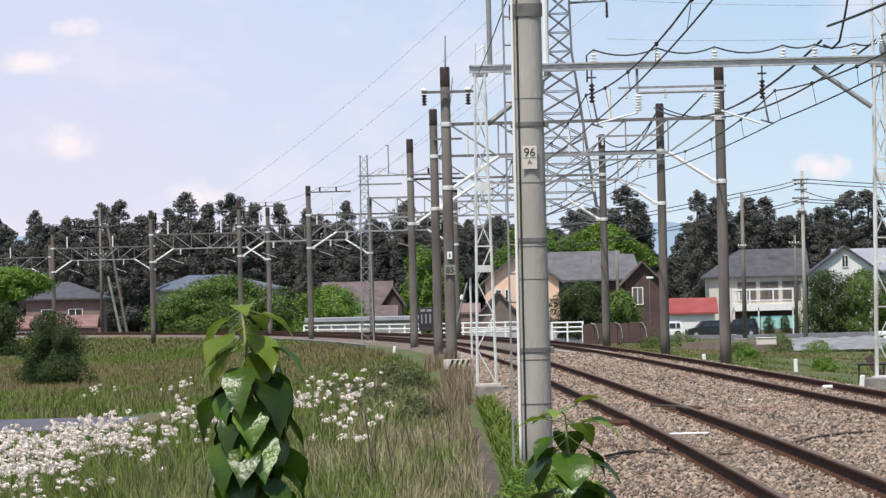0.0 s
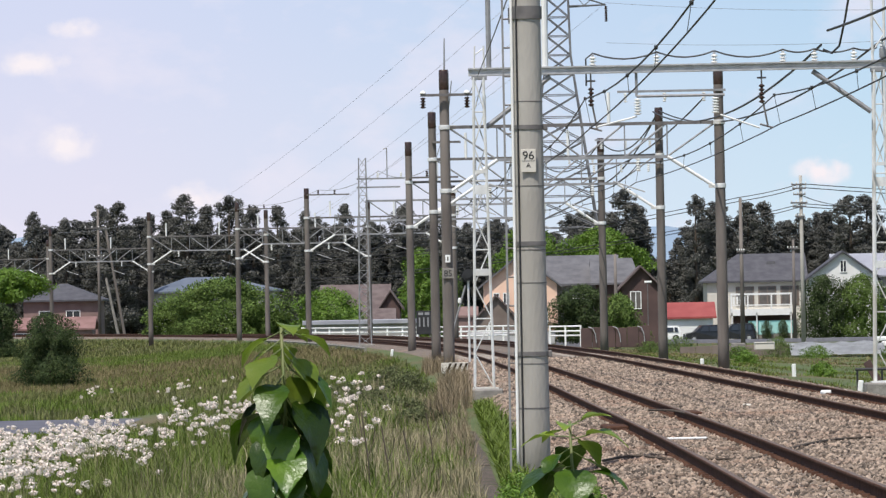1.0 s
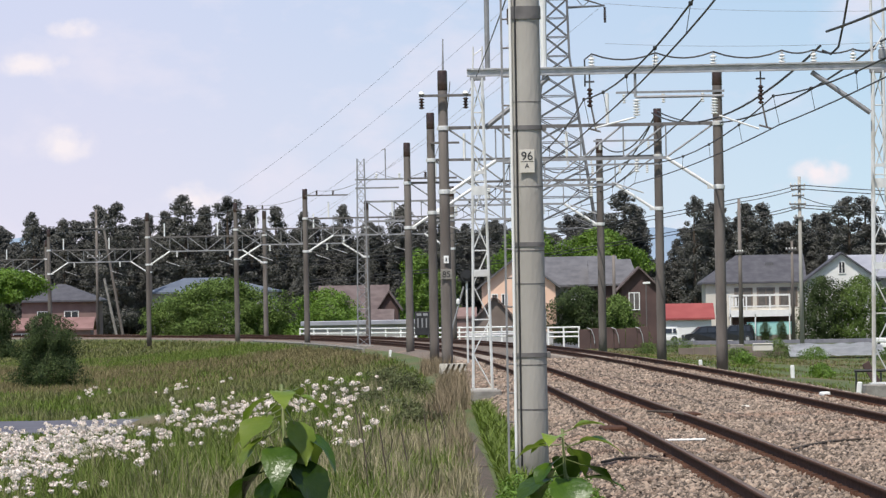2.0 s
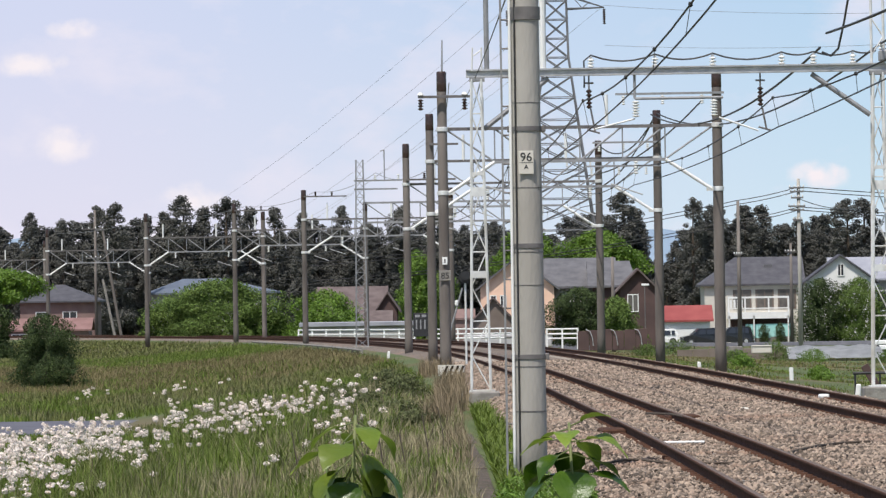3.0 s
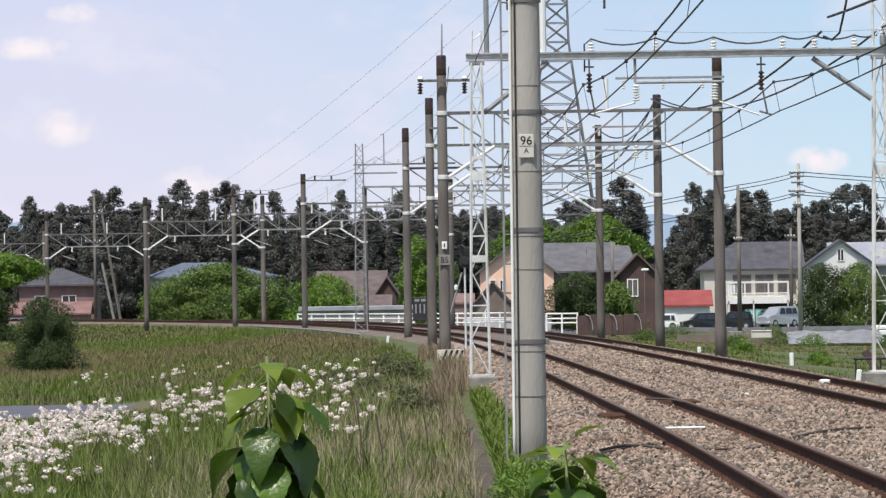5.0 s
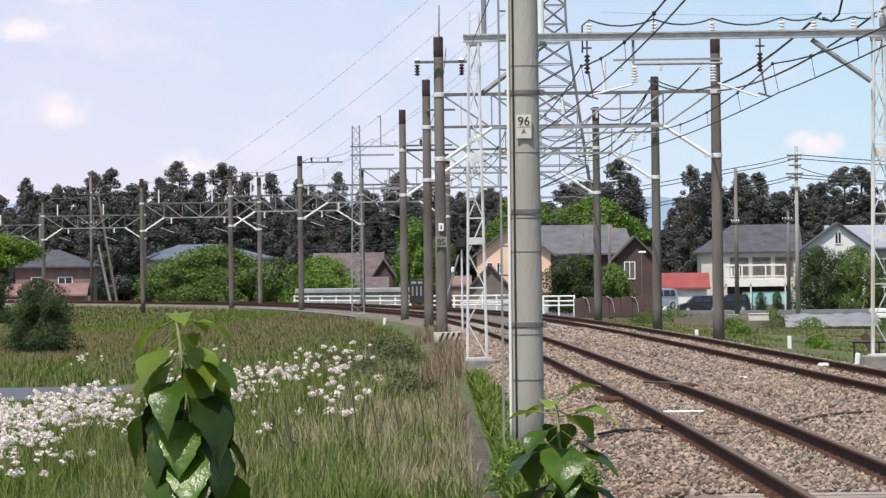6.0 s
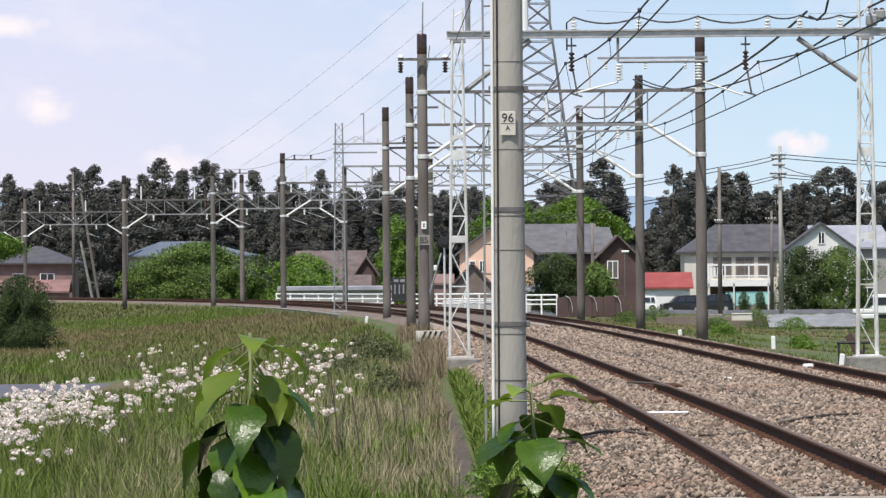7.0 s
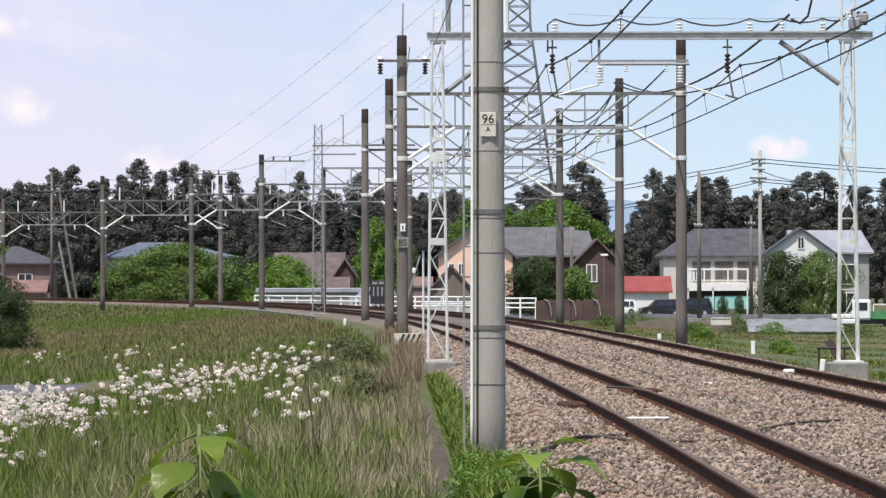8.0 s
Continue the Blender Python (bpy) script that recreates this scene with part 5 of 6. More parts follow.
# ================= pylon and wires =================
def pylon():
    t = thing("transmission_pylon", pose(7.2, 480, -1.5), "tall grey lattice transmission pylon behind the houses", "pylon")
    H = 40.0

    def half(z):
        return 4.9 - 3.75 * min(z / 27.0, 1) - 0.35 * max(0, (z - 27) / 13)
    legs = [(-1, -1), (1, -1), (1, 1), (-1, 1)]
    zs = [0, 3.8, 7.4, 10.6, 13.6, 16.3, 18.8, 21.1, 23.2, 25.2, 27.0, 28.8, 30.6, 32.4, 34.2, 36, 38, 40]
    for sx, sy in legs:
        part("leg", bars(((sx * half(0), sy * half(0), -0.5), (sx * half(27), sy * half(27), 27), 0.085), ((sx * half(27), sy * half(27), 27), (sx * half(40), sy * half(40), 40), 0.09), n=6), PYLON_STEEL, t)
    for za, zb in zip(zs, zs[1:]):
        a, b = half(za), half(zb)
        for i in range(4):
            p, q = legs[i], legs[(i + 1) % 4]
            part("bracing", bars(((p[0] * a, p[1] * a, za), (q[0] * b, q[1] * b, zb), 0.052), ((q[0] * a, q[1] * a, za), (p[0] * b, p[1] * b, zb), 0.052),
                                 ((p[0] * b, p[1] * b, zb), (q[0] * b, q[1] * b, zb), 0.045), n=5), PYLON_STEEL, t)
    for z in (31.6, 35.2, 38.6):
        for s in (-1, 1):
            e = (s * 4.6, 0, z + 0.1)
            arm = part("cross_arm", bars(((s * 1.0, -1.0, z), e, 0.07), ((s * 1.0, 1.0, z), e, 0.07), ((s * 1.0, -1.0, z + 1.3), e, 0.06), ((s * 1.0, 1.0, z + 1.3), e, 0.06),
                                         ((s * 2.5, -0.6, z + 0.05), (s * 1.6, -0.8, z + 1.1), 0.04), ((s * 2.5, -0.6, z + 0.05), (s * 3.2, -0.3, z + 0.6), 0.045), n=5), PYLON_STEEL, t)
            part("insulator_string", insulator(bmesh.new(), (s * 4.6, 0, z - 1.5), 1.5, 0.16, 9, 8), PORCELAIN_BROWN, arm)


pylon()


def wires():
    def along(u, z_at, z_mid, y0, y1, n=10):
        pts = []
        for i in range(n + 1):
            s = i / n
            y = y0 + (y1 - y0) * s
            x, yy = at_line(y, u)
            pts.append(Vector((x, yy, z_at + (z_mid - z_at) * 4 * s * (1 - s))))
        return pts
    spans = [60, 108, 158, 192, 226, 261, 308, 344, 371, 431]
    for u, track in ((-1.95, "near"), (1.95, "far")):
        mes, con = [], []
        stag = 0.12
        for k, (a, b) in enumerate(zip(spans, spans[1:])):
            hi = 6.12 if a < 300 else 6.0
            m = along(u, hi, hi - 0.4, a, b)
            c = along(u, 5.5 if b < 200 else 5.4, 5.4, a, b)
            shift = (0.34 if u < 0 else 0.52)
            for p in m + c:
                p.x += shift if p.y < 110 else max(0.12, shift - (p.y - 110) * 0.005)
            for j, p in enumerate(c):
                p.x += stag * (1 - 2 * j / 10) * (1 if k % 2 else -1)
            mes += m if not mes else m[1:]
            con += c if not con else c[1:]
        mes[0].z += 0.35
        t = thing("catenary", Matrix(), "catenary of the %s track with droppers and clamps" % track, "overhead wire", "catenaries")
        part("messenger_wire", tube_along(mes, 0.016, 6), CABLE, t)
        part("contact_wire", tube_along(con, 0.014, 6), CABLE, t)
        for k in range(1, min(len(mes), len(con)) - 1):
            if mes[k].y > 240:
                break
            if k % 2 == 0:
                part("dropper", bars((mes[k], con[k], 0.006), n=4), CABLE, t)
                part("clamp", boxes((mes[k].x - 0.03, mes[k].y - 0.05, mes[k].z - 0.035, mes[k].x + 0.03, mes[k].y + 0.05, mes[k].z + 0.035), bevel=0.012), CABLE, t)
    # feeders from the steel portal to the pole tops
    lab = "thick black feeder cable sagging between poles"
    wire("feeder_cable", sag((8.6, 108, 7.25), (6.66, 192, 9.05), 1.0, 18), 0.024, CABLE, lab, group="feeders")
    wire("feeder_cable", sag((6.66, 192, 9.05), (4.4, 226, 7.0), 0.9, 14), 0.03, CABLE, lab, group="feeders")
    wire("feeder_cable", sag((8.6, 108, 7.25), (7.6, 50, 7.8), 0.5, 10), 0.024, CABLE, lab, group="feeders")
    wire("feeder_cable", sag((7.3, 108, 7.18), (6.45, 192, 9.0), 0.9, 18), 0.027, CABLE, lab, group="feeders")
    wire("feeder_cable", sag((7.1, 103, 7.22), (6.55, 55, 5.9), 0.1, 10), 0.026, CABLE, lab, group="feeders")
    wire("feeder_cable", sag((6.66, 192, 9.05), (5.2, 226, 9.0), 0.9, 14), 0.028, CABLE, lab, group="feeders")
    wire("feeder_cable", sag((5.2, 226, 9.0), (3.0, 261, 9.0), 0.8, 14), 0.028, CABLE, lab, group="feeders")
    wire("feeder_cable", sag((6.9, 158, 8.1), (4.0, 226, 7.6), 0.7, 14), 0.026, CABLE, lab, group="feeders")
    wire("jumper_cable", [(7.35, 108, 7.08), (7.5, 107.6, 6.98), (7.62, 107, 7.1), (7.68, 106, 7.6), (7.5, 100, 8.6)], 0.024, CABLE, "black jumper cable looping above the beam")
    # feeder along the tops of the near-side poles
    tops = [(-1.0, 158, 8.8), (-1.55, 192, 8.4), (-2.6, 226, 7.9), (-5.5, 261, 8.85), (-10.2, 308, 9.05), (-16.1, 344, 9.0), (-24.3, 371, 8.9), (-36.5, 431, 8.8)]
    for a, b in zip(tops, tops[1:]):
        wire("line_wire", sag(a, b, 0.35, 10), 0.014, CABLE_FAR, "thin grey line wire between pole tops", group="line wires")
    wire("line_wire", sag((-0.55, 157.7, 8.2), (0.33, 56, 5.25), 0.1, 12), 0.009, CABLE, "thin dark wire from the tall pole to the near pole", group="line wires")
    # transmission lines from the pylon
    for k, (x, z, xe, ze, ye) in enumerate(((2.6, 26.6, -72, 8, 1000), (2.6, 30.4, -76, 10, 1000), (2.6, 34.4, -80, 12, 1000), (11.8, 30.4, -66, 9, 1000), (2.6, 24.4, -70, 6, 1000))):
        wire("transmission_line", sag((x, 480, z), (xe, ye, ze), 5.0, 26), 0.014, CABLE_FAR, "high grey transmission conductor", group="transmission lines")
    for x, z, xe, ze in ((11.8, 30.4, 60, 27), (11.8, 26.6, 60, 25.2), (11.8, 34.4, 60, 29)):
        wire("transmission_line", sag((x, 480, z), (xe, 420, ze), 1.2, 20), 0.018, CABLE_FAR, "high grey transmission conductor", group="transmission lines")


wires()


def utility_poles():
    def up(x, y, base, h, arms, label, lean=0.0, mat=CONCRETE_OLD):
        t = thing("utility_pole", pose(x, y, base), label, "utility pole", "utility poles")
        part("pole", bars(((0, 0, -0.5), (lean, 0, h), 0.16, 0.1), n=12), mat, t, smooth=True)
        for z, w in arms:
            a = part("cross_arm", boxes((-w * 0.62, -0.17, z - 0.05, w * 0.38, -0.06, z + 0.05)), STEEL_DARK, t)
            for s in (-0.45, -0.15, 0.15, 0.45):
                part("pin_insulator", lathe(bmesh.new(), [(0.02, 0), (0.045, 0.04), (0.04, 0.1), (0.02, 0.14)], 8, ((s - 0.12) * w, -0.11, z + 0.045)), PORCELAIN, a)
        return t
    up(20.6, 330, -1.4, 11.3, ((10.7, 1.0), (10.45, 0.9), (10.05, 0.8), (9.5, 1.1), (9.25, 0.9), (8.6, 0.6)), "pale concrete utility pole with several cross arms", mat=CONCRETE)
    up(16.64, 330, -1.4, 9.9, ((6.4, 0.5),), "slim grey concrete utility pole without arms")
    up(25.0, 412, -1.5, 8.2, ((7.5, 0.8),), "distant slim utility pole beside the cream house")
    up(-34.8, 453, -1.4, 12.6, ((10.9, 2.0), (8.3, 1.4)), "pale concrete utility pole braced by stays")
    up(9.4, 370, -1.2, 6.6, (), "slim white lamp post in front of the brown house")
    t = thing("pole_stay", pose(1.35, 453, 0), "pale concrete stay poles leaning on the utility pole", "stay pole")
    part("stay", bars(((-35.5, 0, 9.6), (-33.7, 0, -1.6), 0.11, 0.14)), CONCRETE_OLD, t)
    part("stay", bars(((-35.5, -0.3, 5.0), (-34.2, -0.3, -1.6), 0.11, 0.14)), CONCRETE_BASE, t)
    lab = "thin dark utility wire"
    for z in (9.35, 9.1, 8.05, 7.85):
        wire("utility_wire", sag((20.6, 329.9, z), (46, 345, z - 0.9), 0.3, 10), 0.03, CABLE, lab, group="utility wires")
        wire("utility_wire", sag((20.6, 329.9, z), (16.64, 330.2, z - 0.8), 0.08, 6), 0.03, CABLE, lab, group="utility wires")
        wire("utility_wire", sag((16.64, 330.2, z - 0.8), (-12, 350, z - 4.2), 0.5, 14), 0.028, CABLE, lab, group="utility wires")
    wire("utility_wire", sag((20.6, 330, 8.6), (31, 420, 9.6), 0.3, 10), 0.028, CABLE, lab, group="utility wires")
    for z in (4.6, 4.1, 3.5):
        wire("utility_wire", sag((-46, 480, z + 1.5), (8, 430, z), 0.6, 16), 0.018, CABLE, lab, group="utility wires")
    # street lamp
    t = thing("street_lamp", pose(11.1, 350, -0.9), "slim street lamp with a white head", "street lamp")
    part("post", bars(((0, 0, 0), (0, 0, 4.1), 0.035)), STEEL_DARK, t)
    part("lamp_head", boxes((-0.22, -0.08, 4.05, 0.3, 0.08, 4.2), bevel=0.03), PAINT_WHITE, t)


utility_poles()


# ================= trackside =================
def eased(points, n=5):
    """A smooth run of points through the given ones."""
    q = [Vector(p) for p in points]
    out = []
    for i in range(len(q) - 1):
        a, b, c, d = q[max(i - 1, 0)], q[i], q[i + 1], q[min(i + 2, len(q) - 1)]
        for k in range(n):
            s = k / n
            out.append(0.5 * (2 * b + (c - a) * s + (2 * a - 5 * b + 4 * c - d) * s * s + (3 * b - a - 3 * c + d) * s ** 3))
    return out + [q[-1]]


def trackside():
    # low retaining wall between meadow and ballast, in cast lengths
    t = thing("retaining_wall", Matrix(), "low weathered concrete retaining wall along the trackside", "wall", kind="structure")
    y = 40.0
    while y < 96:
        x, yy = 0.05 - 0.01 * (y - 46.4), y
        a = -0.01
        b = part("wall_block", boxes((-0.15, 0.005, -0.9, 0.15, 5.995, random.uniform(-0.02, 0.01)), bevel=0.03), WALL_OLD, t)
        b.matrix_basis = pose(x, yy, -0.36, 0, 0, -math.degrees(a))
        y += 6.0
    # striped barrier beside the tall pole
    t = thing("striped_barrier", pose(-1.42, 150, -0.32), "low white barrier with dark slanted stripes", "barrier")
    part("board", boxes((0, 0, 0.04, 0.80, 0.06, 0.36), bevel=0.01), WALL_CREAM, t)
    for k in range(4):
        bm = bmesh.new()
        x = 0.12 + k * 0.16
        v = [bm.verts.new(p) for p in ((x, -0.008, 0.04), (x + 0.07, -0.008, 0.04), (x + 0.2, -0.008, 0.34), (x + 0.13, -0.008, 0.34))]
        bm.faces.new(v)
        bmesh.ops.solidify(bm, geom=bm.faces[:], thickness=0.006)
        part("stripe", bm, BARK, t)
    for x in (0.1, 0.6):
        part("leg", boxes((x, 0.02, -0.4, x + 0.05, 0.05, 0.1)), STEEL_DARK, t)
    # signal post behind the steel mast
    t = thing("signal_post", pose(-0.62, 165, -0.2), "white signal post with a round dark head", "signal")
    part("post", bars(((0, 0, -0.3), (0, 0, 3.0), 0.035)), STEEL_WHITE, t)
    part("head", bars(((0, -0.12, 2.95), (0, 0.1, 2.95), 0.2), n=18), PAINT_BLACK, t, "round black signal head")
    part("hood", bars(((0, -0.22, 2.98), (0, -0.12, 2.98), 0.14), n=14), PAINT_BLACK, t)
    t = thing("guy_stay", pose(-0.62, 166, 0), "leaning grey stay with a white weight", "stay")
    part("rod", bars(((-0.9, 0, -0.3), (-0.1, 0, 2.4), 0.03)), STEEL_GREY, t)
    part("weight", lathe(bmesh.new(), [(0.03, 0), (0.06, 0.04), (0.06, 0.16), (0.03, 0.2)], 10, (-0.3, 0, 1.8)), PORCELAIN, t)
    # small white marker posts and posts beside the tracks
    spots = [(-4.2, 218, -0.35, 0.3), (-0.62, 107.3, -0.3, 0.22), (9.1, 150, -0.62, 0.42), (8.7, 118, -0.62, 0.4), (6.9, 114, -0.5, 0.28), (7.0, 165, -0.5, 0.35)]
    for x, y, z, h in spots:
        p = thing("marker_post", pose(x, y, z, 0, random.uniform(-6, 10), 0), "short white marker post beside the track", "post", "marker posts")
        part("post", boxes((-0.06, -0.05, -0.2, 0.06, 0.05, h), bevel=0.02), PAINT_WHITE, p)
    # things lying in the ballast
    x, y = 6.62, 96.0
    t = thing("white_slab", pose(x, y, -0.06, 0, 0, 4), "white painted slab lying between the far rails", "slab")
    part("slab", boxes((-0.26, -0.18, -0.08, 0.26, 0.18, 0.01), bevel=0.03), PAINT_WHITE, t)
    t = thing("white_board", pose(2.6, 65.8, -0.075, 0, 0, 2), "thin white board lying between the rails", "board")
    part("board", boxes((-0.27, -0.045, -0.06, 0.27, 0.045, -0.03), bevel=0.01), PAINT_WHITE, t)
    t = thing("pale_stone", pose(4.45, 86.5, -0.12, 0, 0, 20), "large pale stone on the ballast between tracks", "stone")
    part("stone", boxes((-0.07, -0.07, -0.08, 0.07, 0.07, 0.03), bevel=0.025), WALL_CREAM, t)
    # thin dark brown lines on the ballast, built as tubes
    wire("track_cable", eased([(1.3, 57.5, -0.14), (1.7, 57.9, -0.1), (2.1, 57.2, -0.13), (2.6, 57.0, -0.13), (3.0, 57.2, -0.14), (3.35, 58.5, -0.12), (3.9, 61.5, -0.11), (4.4, 63.5, -0.11), (4.9, 64, -0.1)]), 0.016, BARK, "thin dark brown line crossing the ballast")
    wire("track_cable", eased([(2.55, 80, -0.03), (2.9, 78, -0.01), (3.05, 76, -0.03), (3.2, 74.5, -0.06)]), 0.02, BARK, "thin dark brown line beside the rail")
    # dark boards added in place of the soil pits by the near rails
    for u, yy in ((-2.62, 72.0), (-1.2, 80.5)):
        x, y = at_line(yy, u)
        t = thing("rail_joint_box", pose(x, y, -0.12, 0, 0, 2), "dark rust-coloured board standing in for a soil pit beside the rail", "box", "joint boxes")
        part("lid", boxes((-0.25, -0.7, -0.05, 0.25, 0.7, 0.05), bevel=0.02), RAIL_RUST, t)
    # field things on the far side
    t = thing("frame_rack", pose(8.85, 122, -0.62), "low black metal frame rack in the grass", "rack")
    part("frame", bars(((0, 0, 0.05), (0.85, 0, 0.05), 0.025), ((0.05, 0, 0.6), (0.9, 0, 0.6), 0.035), ((0.1, 0, -0.1), (0.1, 0, 0.6), 0.025), ((0.7, 0, -0.1), (0.7, 0, 0.6), 0.025)), PAINT_BLACK, t)
    t = thing("plank", pose(9.95, 126, -0.7, 0, -30, 0), "dark weathered leaning board in the grass", "board")
    part("board", boxes((-0.1, 0, -0.2, 0.1, 0.06, 0.95), bevel=0.01), WALL_BROWN, t)
    t = thing("pale_tank", pose(13.6, 275, -0.95), "pale cream water tank standing in the field", "tank")
    part("tank", boxes((0.9, 0, 0, 2.0, 0.7, 0.42), bevel=0.05), WALL_CREAM, t)
    part("lid", boxes((0.9, -0.04, 0.38, 2.0, 0.74, 0.44), bevel=0.02), WALL_CREAM, t)
    t = thing("concrete_block", pose(13.3, 276, -1.0), "grey concrete block beside the tank", "block")
    part("block", boxes((0, 0, 0, 0.75, 0.6, 0.45), bevel=0.03), CONCRETE_BASE, t)
    # earth bank with grey plastic mulch sheets
    bank = thing("field_bank", Matrix(), "earth bank edged with dark boards behind the far track", "bank")
    for k in range(8):
        x0 = 11.0 + k * 0.9
        part("board", boxes((x0, 290 - 0.02 * (k % 2), -1.4, x0 + 0.88, 290.08, -0.82 + 0.03 * (k % 3)), bevel=0.01), WALL_TAUPE, bank)
    sheet = thing("mulch_sheet", pose(18.6, 285, -1.42), "crumpled grey plastic sheet over a field bank", "plastic sheet")
    bm = bmesh.new()
    nx, ny = 17, 9
    g = [[bm.verts.new((i * 0.34 - 1.5, j * 0.7, 0.05 + 0.72 * math.sin(min(1, j / (ny - 1) * 1.25) * math.pi / 2) * (0.85 + 0.22 * noise.noise(Vector((i * 0.35, j * 0.4, 0)))) + 0.10 * noise.noise(Vector((i * 0.9, j * 0.9, 4))))) for j in range(ny)] for i in range(nx)]
    for i in range(nx - 1):
        for j in range(ny - 1):
            bm.faces.new((g[i][j], g[i + 1][j], g[i + 1][j + 1], g[i][j + 1]))
    bmesh.ops.solidify(bm, geom=bm.faces[:], thickness=0.02)
    part("sheet", bm, material("grey_plastic_sheet", (0.40, 0.405, 0.42), (0.54, 0.545, 0.56), 1.4, 0.5, bump=0.5), sheet)
    bx = thing("white_crate", pose(22.6, 290, -1.35), "white crate over dark clutter in the field", "crate")
    part("crate", boxes((0, 0, 0.35, 0.95, 0.6, 0.62), bevel=0.04), PAINT_WHITE, bx)
    part("stand", boxes((0.2, 0.1, -0.3, 0.9, 0.5, 0.35), bevel=0.03), PAINT_BLACK, bx)
    # wooden steps fence along the left track edge
    t = thing("trackside_fence", Matrix(), "low grey plank edging with posts along the embankment", "fence")
    y = 245.0
    while y < 335:
        x, yy = at_line(y, -4.6)
        part("post", boxes((x - 0.05, yy - 0.05, -1.0, x + 0.05, yy + 0.05, -0.12)), CONCRETE_BASE, t)
        x2, yy2 = at_line(min(y + 4.5, 338), -4.6)
        part("plank", bars(((x, yy, -0.2), (x2, yy2, -0.2), 0.07), n=6), CONCRETE_BASE, t)
        y += 4.5
    # paved lane through the meadow
    bm = bmesh.new()
    v = [bm.verts.new(p) for p in ((-60, 134, -1.40), (-9.2, 129, -1.36), (-9.6, 146, -1.36), (-60, 152, -1.40))]
    bm.faces.new(v)
    r = bmesh.ops.extrude_face_region(bm, geom=bm.faces[:])
    bmesh.ops.translate(bm, vec=(0, 0, -0.3), verts=[e for e in r["geom"] if isinstance(e, bmesh.types.BMVert)])
    bmesh.ops.recalc_face_normals(bm, faces=bm.faces)
    tagged(part("pavement", bm, PATH), "grey-blue paved lane crossing the meadow", "lane", kind="structure")


trackside()


# ================= ballast stones, grass, flowers =================
def ballast_stones():
    rng = np.random.default_rng(3)
    P = []
    ys = np.arange(42, 175, 1.0)
    midv = np.array([mid(y) for y in ys])
    for y, m in zip(ys, midv):
        near = np.clip(1.25 - (y - 42) / 110, 0.22, 1)
        n = int(330 * near * 8.4)
        u = rng.uniform(-4.15, 4.3, n)
        x = m + u
        keep = (x < 0.098 * y + 0.8) & (x > 0.22 - 0.01 * (y - 46.4))
        for uu in (-1.95, 1.95):
            for s in (-1, 1):
                keep &= np.abs(u - uu - s * 0.566) > 0.075
        u, x = u[keep], x[keep]
        yy = y + rng.uniform(0, 1, len(u))
        z = np.interp(u, [-4.25, -3.5, -3.1, 3.1, 3.6, 4.5], [-0.42, -0.23, -0.165, -0.165, -0.26, -0.62])
        dip = np.minimum(np.abs(u + 1.95), np.abs(u - 1.95)) < 0.5
        z = z + np.where(dip, -0.012, 0.0) + rng.uniform(-0.015, 0.03, len(u))
        r = rng.uniform(0.018, 0.044, len(u)) * (1 + (y - 42) / 160)
        P.append(np.c_[x, yy, z, r])
    P = np.concatenate(P)
    n = len(P)
    base = np.array([(1, 0, 0), (-1, 0, 0), (0, 1, 0), (0, -1, 0), (0, 0, 1), (0, 0, -1)], float)
    v = base[None] + rng.normal(scale=0.28, size=(n, 6, 3))
    a = rng.uniform(0, 6.28, n)
    c, s = np.cos(a), np.sin(a)
    x, y = v[..., 0] * c[:, None] - v[..., 1] * s[:, None], v[..., 0] * s[:, None] + v[..., 1] * c[:, None]
    v = np.stack([x, y, v[..., 2] * 0.75], -1) * P[:, None, 3:4] + P[:, None, :3]
    f = np.array([(0, 2, 4), (2, 1, 4), (1, 3, 4), (3, 0, 4), (2, 0, 5), (1, 2, 5), (3, 1, 5), (0, 3, 5)])
    f = (f[None] + 6 * np.arange(n)[:, None, None]).reshape(-1, 3)
    tagged(arrays("ballast_stones", v.reshape(-1, 3), f, STONE), "loose brown and grey crushed stones between the rails", "stones", kind="stuff")


def blades(name, label, mat, spots, heights, widths, seed, bend=0.45):
    """Bent tapered blades standing on the spots (x, y, z)."""
    rng = np.random.default_rng(seed)
    n = len(spots)
    a = rng.uniform(0, 6.283, n)
    d = np.stack([np.cos(a), np.sin(a), np.zeros(n)], 1)
    w = np.stack([np.cos(a + 1.57), np.sin(a + 1.57) * 0.6, np.zeros(n)], 1) * widths[:, None]
    b = heights * bend * rng.uniform(0.2, 1.4, n)
    up = np.array([0, 0, 1.0])
    mid_p = spots + d * (b * 0.3)[:, None] + up * (heights * 0.6)[:, None]
    tip = spots + d * b[:, None] + up * (heights * rng.uniform(0.8, 1.0, n))[:, None]
    v = np.stack([spots - w, spots + w, mid_p + w * 0.75, mid_p - w * 0.75, tip], 1).reshape(-1, 3)
    o = 5 * np.arange(n)[:, None]
    tri = np.concatenate([o + np.array([[0, 1, 2]]), o + np.array([[0, 2, 3]]), o + np.array([[3, 2, 4]])], 0)
    return tagged(arrays(name, v, tri, mat), label, "grass", kind="stuff")


def scatter(rng, n, y0, y1, u0, u1, power=1.0, clump=0.0):
    y = y0 + (y1 - y0) * rng.random(n) ** power
    m = np.interp(y, [p[0] for p in MID], [p[1] for p in MID])
    lo, hi = np.maximum(m + u0, -0.098 * y - 0.6), np.minimum(m + u1, 0.098 * y + 0.8)
    x = lo + (hi - lo) * rng.random(n)
    keep = hi > lo
    x, y = x[keep], y[keep]
    z = np.array([ground_z(a, b) for a, b in zip(x, y)])
    return np.stack([x, y, z - 0.02], 1)


